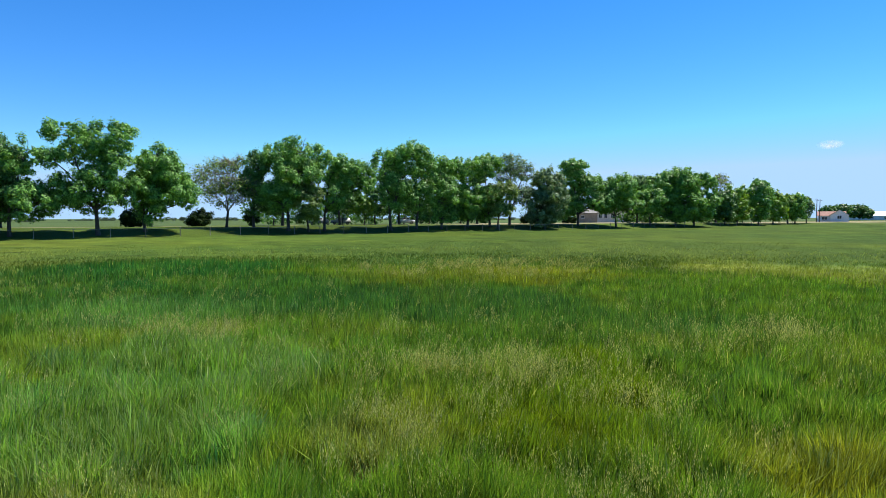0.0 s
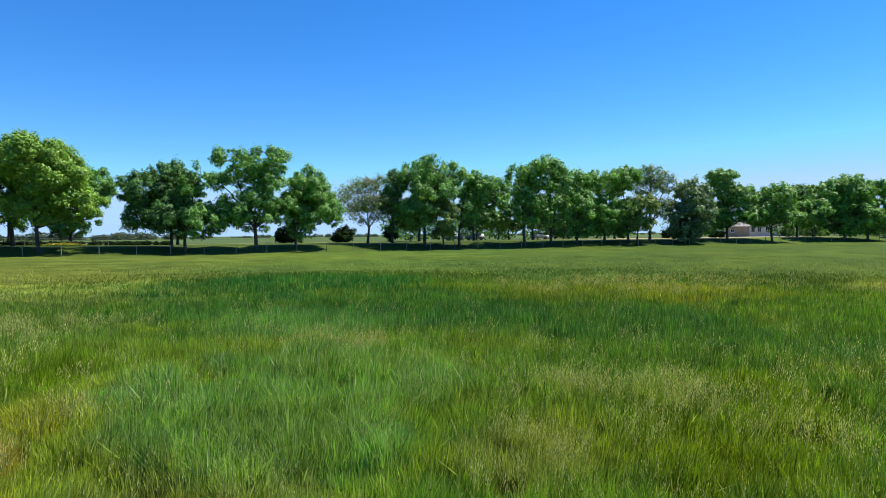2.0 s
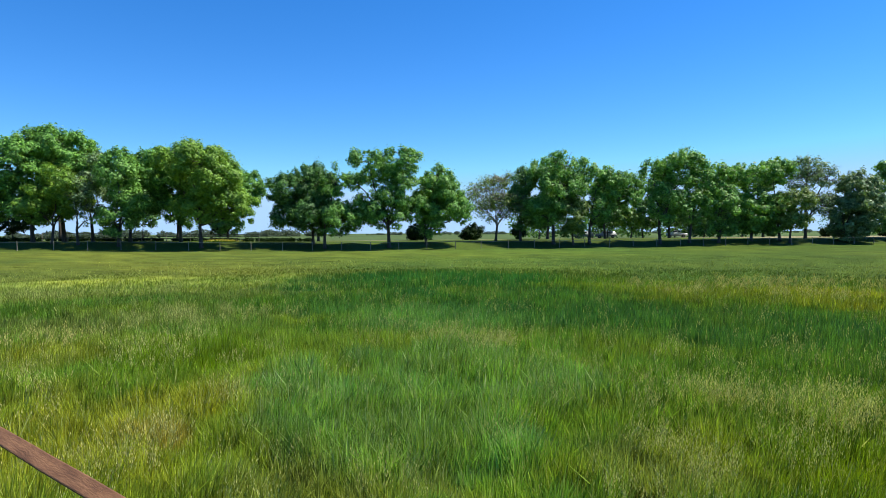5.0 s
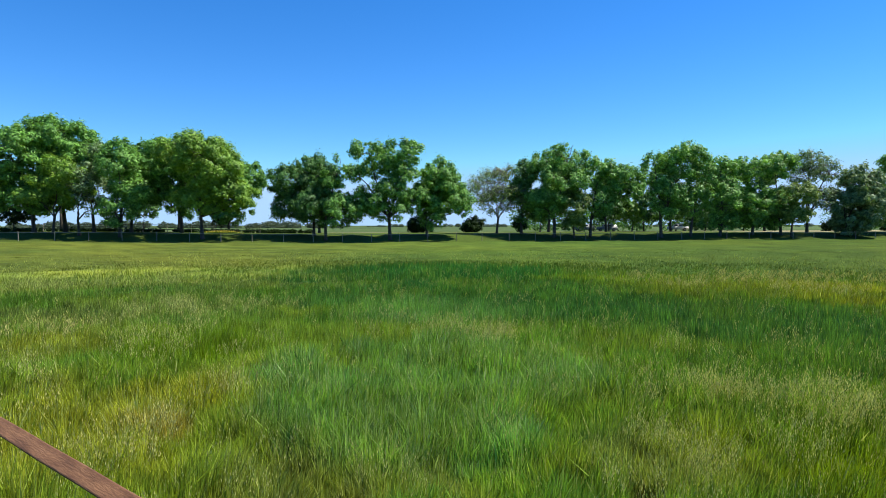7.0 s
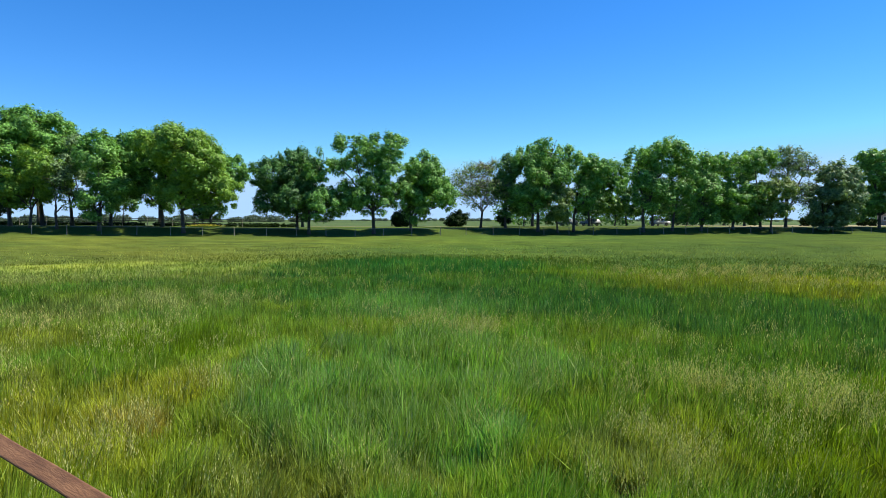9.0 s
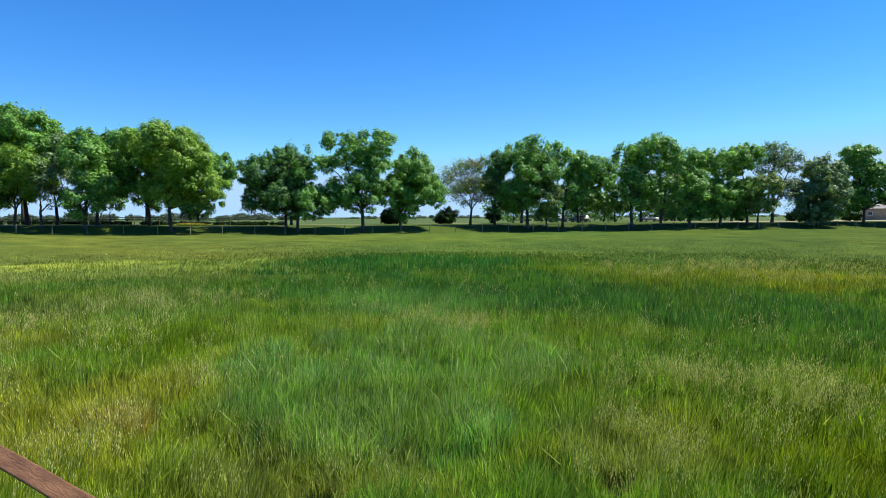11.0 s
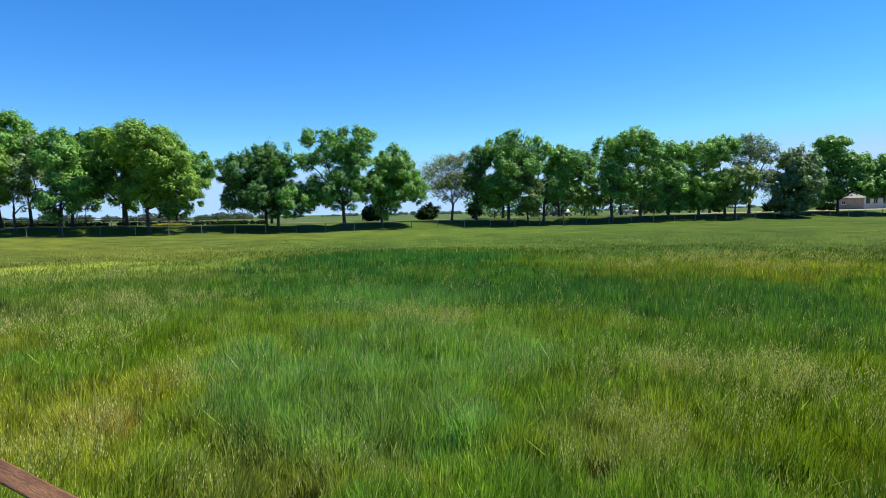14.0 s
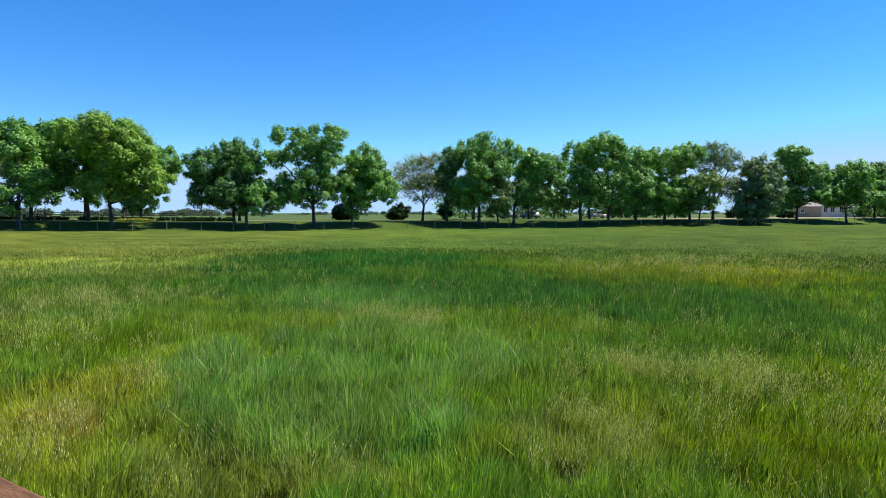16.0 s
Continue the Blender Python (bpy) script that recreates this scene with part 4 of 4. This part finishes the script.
house("farmhouse", 54.0, 189.8, -15, 13.0, 7.0, 3.2, 4.5, WHITE_WALL, GREY_ROOF,
      [(-5.2, 2.1, 0.9, 1.5), (-3.6, 2.1, 0.9, 1.5), (-1.6, 2.1, 0.9, 1.5), (0.4, 2.1, 0.9, 1.5), (4.0, 2.1, 1.2, 1.4)],
      "white single-storey farmhouse with dark windows behind the trees", 2.2)
house("outbuilding", 42.8, 183.0, -13, 6.0, 5.0, 2.9, 4.1, TAN_WALL, GREY_ROOF, [(-1.2, 1.7, 0.9, 0.9)], "tan outbuilding beside the white farmhouse")
house("barn", 340.0, 486.0, -36, 42.0, 14.0, 3.4, 6.6, WHITE_WALL, PALE_ROOF, [(-12, 1.9, 1.6, 1.4), (0, 1.9, 1.6, 1.4), (12, 1.9, 1.6, 1.4)],
      "long low pale barn with a light metal roof")


def gabled_house():
    """A white house: a low wing under a red roof, and a gable that faces the pasture."""
    thing = new("house")
    x, y = 174.0, 275.0
    thing.matrix_world = pose(x, y, float(terrain(x, y)) - 0.05, 0, 0, -32)
    part("wall", wall_mesh(10.5, 7.0, 2.7, 4.5), WHITE_WALL, thing)
    part("roof", roof_mesh(10.5, 7.0, 2.7, 4.5), RED_ROOF, thing, "faded red roof")
    turn = pose(3.0, -2.8, 0, 0, 0, 90)
    for nm, bm, mat in (("gable_wall", wall_mesh(7.0, 6.8, 3.0, 5.2), WHITE_WALL), ("gable_roof", roof_mesh(7.0, 6.8, 3.0, 5.2), GREY_ROOF)):
        bmesh.ops.transform(bm, matrix=turn, verts=bm.verts)
        part(nm, bm, mat, thing)
    window(thing, 3.0, 2.0, 1.6, 1.4, -6.3)
    window(thing, -2.6, 1.5, 2.0, 1.3, -3.5)
    return tagged(thing, "white house with a faded red roof and a gabled front", "house")


gabled_house()


def utility_pole(x, y, height):
    thing = new("utility_pole")
    thing.matrix_world = pose(x, y, float(terrain(x, y)), 0, 0, -30)
    v, l, z = [], [], []
    tube(v, l, z, [Vector((0, 0, -0.5)), Vector((0, 0, height * 0.5)), Vector((0.03, 0, height))], [0.19, 0.16, 0.12], 10)
    shaft = new("shaft", mesh_from("shaft", np.array(v), l, z, POLE_WOOD))
    shaft.parent = thing
    bm = bmesh.new()
    box(bm, 0, -0.16, height - 0.5, 1.6, 0.1, 0.12, 0.01)
    part("crossarm", bm, POLE_WOOD, thing)
    for k in (-0.65, 0.0, 0.65):
        bm = bmesh.new()
        bmesh.ops.create_cone(bm, cap_ends=True, segments=8, radius1=0.05, radius2=0.035, depth=0.16, matrix=pose(k, -0.16, height - 0.36))
        part("insulator", bm, METAL, thing)
    return tagged(thing, "tall dark wooden utility pole beside the house", "utility pole")


utility_pole(147.0, 241.5, 9.2)
utility_pole(147.9, 241.0, 8.9)


def parked_car(x, y, yaw, paint, label, pickup=False):
    """A vehicle: body with sloped cabin, windows, wheels with rims, lamps."""
    thing = new("parked_car")
    thing.matrix_world = pose(x, y, float(terrain(x, y)), 0, 0, yaw)
    prof = [(-2.3, 0.35), (-2.3, 0.95), (-2.1, 1.02), (-1.3, 1.05), (-0.7, 1.55), (0.9, 1.62), (1.9, 1.5) if not pickup else (0.95, 1.05), (2.2, 1.0), (2.3, 0.9), (2.3, 0.35)]
    bm = bmesh.new()
    sides = [[bm.verts.new((px, s * (0.88 if pz < 1.2 else 0.72), pz)) for px, pz in prof] for s in (-1, 1)]
    bm.faces.new(sides[0])
    bm.faces.new(sides[1][::-1])
    for i in range(len(prof)):
        j = (i + 1) % len(prof)
        bm.faces.new((sides[0][i], sides[0][j], sides[1][j], sides[1][i]))
    bmesh.ops.recalc_face_normals(bm, faces=bm.faces)
    bmesh.ops.bevel(bm, geom=list(bm.edges), offset=0.04, segments=2, affect="EDGES")
    part("body", bm, paint, thing, smooth_faces=True)
    for s in (-1, 1):
        for x0, x1 in ((-0.75, 0.05), (0.15, 0.8)):
            bm = bmesh.new()
            box(bm, (x0 + x1) / 2, s * 0.81, 1.3, x1 - x0, 0.06, 0.34, 0.02)
            part("side_window", bm, DARK_GLASS, thing)
        for wx in (-1.45, 1.45):
            bm = bmesh.new()
            bmesh.ops.create_cone(bm, cap_ends=True, segments=18, radius1=0.34, radius2=0.34, depth=0.24, matrix=pose(wx, s * 0.8, 0.34, 90, 0, 0))
            wheel = part("wheel", bm, RUBBER, thing)
            bm = bmesh.new()
            bmesh.ops.create_cone(bm, cap_ends=True, segments=14, radius1=0.2, radius2=0.18, depth=0.26, matrix=pose(wx, s * 0.8, 0.34, 90, 0, 0))
            part("rim", bm, METAL, wheel)
    bm = bmesh.new()
    box(bm, -1.04, 0, 1.31, 0.1, 1.3, 0.42, 0.02, None)
    part("windscreen", bm, DARK_GLASS, thing)
    for s in (-1, 1):
        bm = bmesh.new()
        box(bm, -2.3, s * 0.62, 0.82, 0.06, 0.34, 0.14, 0.02)
        part("headlight", bm, TRIM, thing)
    return tagged(thing, label, "car")


CAR_WHITE = plain("white_car_paint", (0.70, 0.70, 0.70), (0.80, 0.80, 0.80), 0.25, 0.5, relief=0.0)
CAR_SILVER = plain("silver_car_paint", (0.26, 0.27, 0.28), (0.36, 0.37, 0.38), 0.3, 0.5, relief=0.0)
CAR_BLUE = plain("blue_car_paint", (0.02, 0.05, 0.22), (0.03, 0.07, 0.30), 0.25, 0.5, relief=0.0)
parked_car(-23.7, 140.6, 12, CAR_SILVER, "silver car parked behind the trees on the yard")
parked_car(-28.6, 139.6, 8, CAR_SILVER, "silver car parked beside another behind the trees")
parked_car(-9.3, 148.7, 5, CAR_WHITE, "white pickup parked under the trees", True)
parked_car(57.0, 180.5, -20, CAR_BLUE, "dark blue car parked before the white farmhouse")


# ---- a wisp of cloud ----
def cloud():
    """A thin wisp, so far off that it never shifts."""
    m, nt, out = material("cloud_vapour")
    d = nt.nodes.new("ShaderNodeBsdfDiffuse")
    tr = nt.nodes.new("ShaderNodeBsdfTranslucent")
    e = node(nt, "ShaderNodeMixShader", Fac=0.55)
    nt.links.new(d.outputs[0], e.inputs[1])
    nt.links.new(tr.outputs[0], e.inputs[2])
    for k in (d, tr):
        k.inputs["Color"].default_value = (0.9, 0.9, 0.9, 1)
    clear = nt.nodes.new("ShaderNodeBsdfTransparent")
    mix = nt.nodes.new("ShaderNodeMixShader")
    co = nt.nodes.new("ShaderNodeTexCoord")
    mp = node(nt, "ShaderNodeMapping", Scale=(1 / 36, 1, 1 / 14))
    ball = nt.nodes.new("ShaderNodeTexGradient")
    ball.gradient_type = "SPHERICAL"
    nt.links.new(co.outputs["Object"], mp.inputs[0])
    nt.links.new(mp.outputs[0], ball.inputs[0])
    body = ramp(nt, ball.outputs[1], [(0.0, (0, 0, 0)), (0.6, (0.95, 0.95, 0.95))])
    rag = ramp(nt, noise_out(nt, 0.06, 5.0, 0.65), [(0.35, (0.05, 0.05, 0.05)), (0.65, (1, 1, 1))])
    nt.links.new(mixed(nt, body, rag, 1.0, "MULTIPLY"), mix.inputs[0])
    nt.links.new(clear.outputs[0], mix.inputs[1])
    nt.links.new(e.outputs[0], mix.inputs[2])
    nt.links.new(mix.outputs[0], out.inputs[0])
    bm = bmesh.new()
    bmesh.ops.create_grid(bm, x_segments=12, y_segments=6, size=1.0, matrix=Matrix.Diagonal((38, 1, 15, 1)) @ pose(0, 0, 0, 90))
    me = bpy.data.meshes.new("cloud")
    bm.to_mesh(me)
    bm.free()
    me.materials.append(m)
    ob = new("cloud", me)
    ob.matrix_world = pose(1099, 1753, 210, 0, 0, -33)
    tagged(ob, "small thin white cloud in the blue sky", "cloud", kind="structure")


cloud()
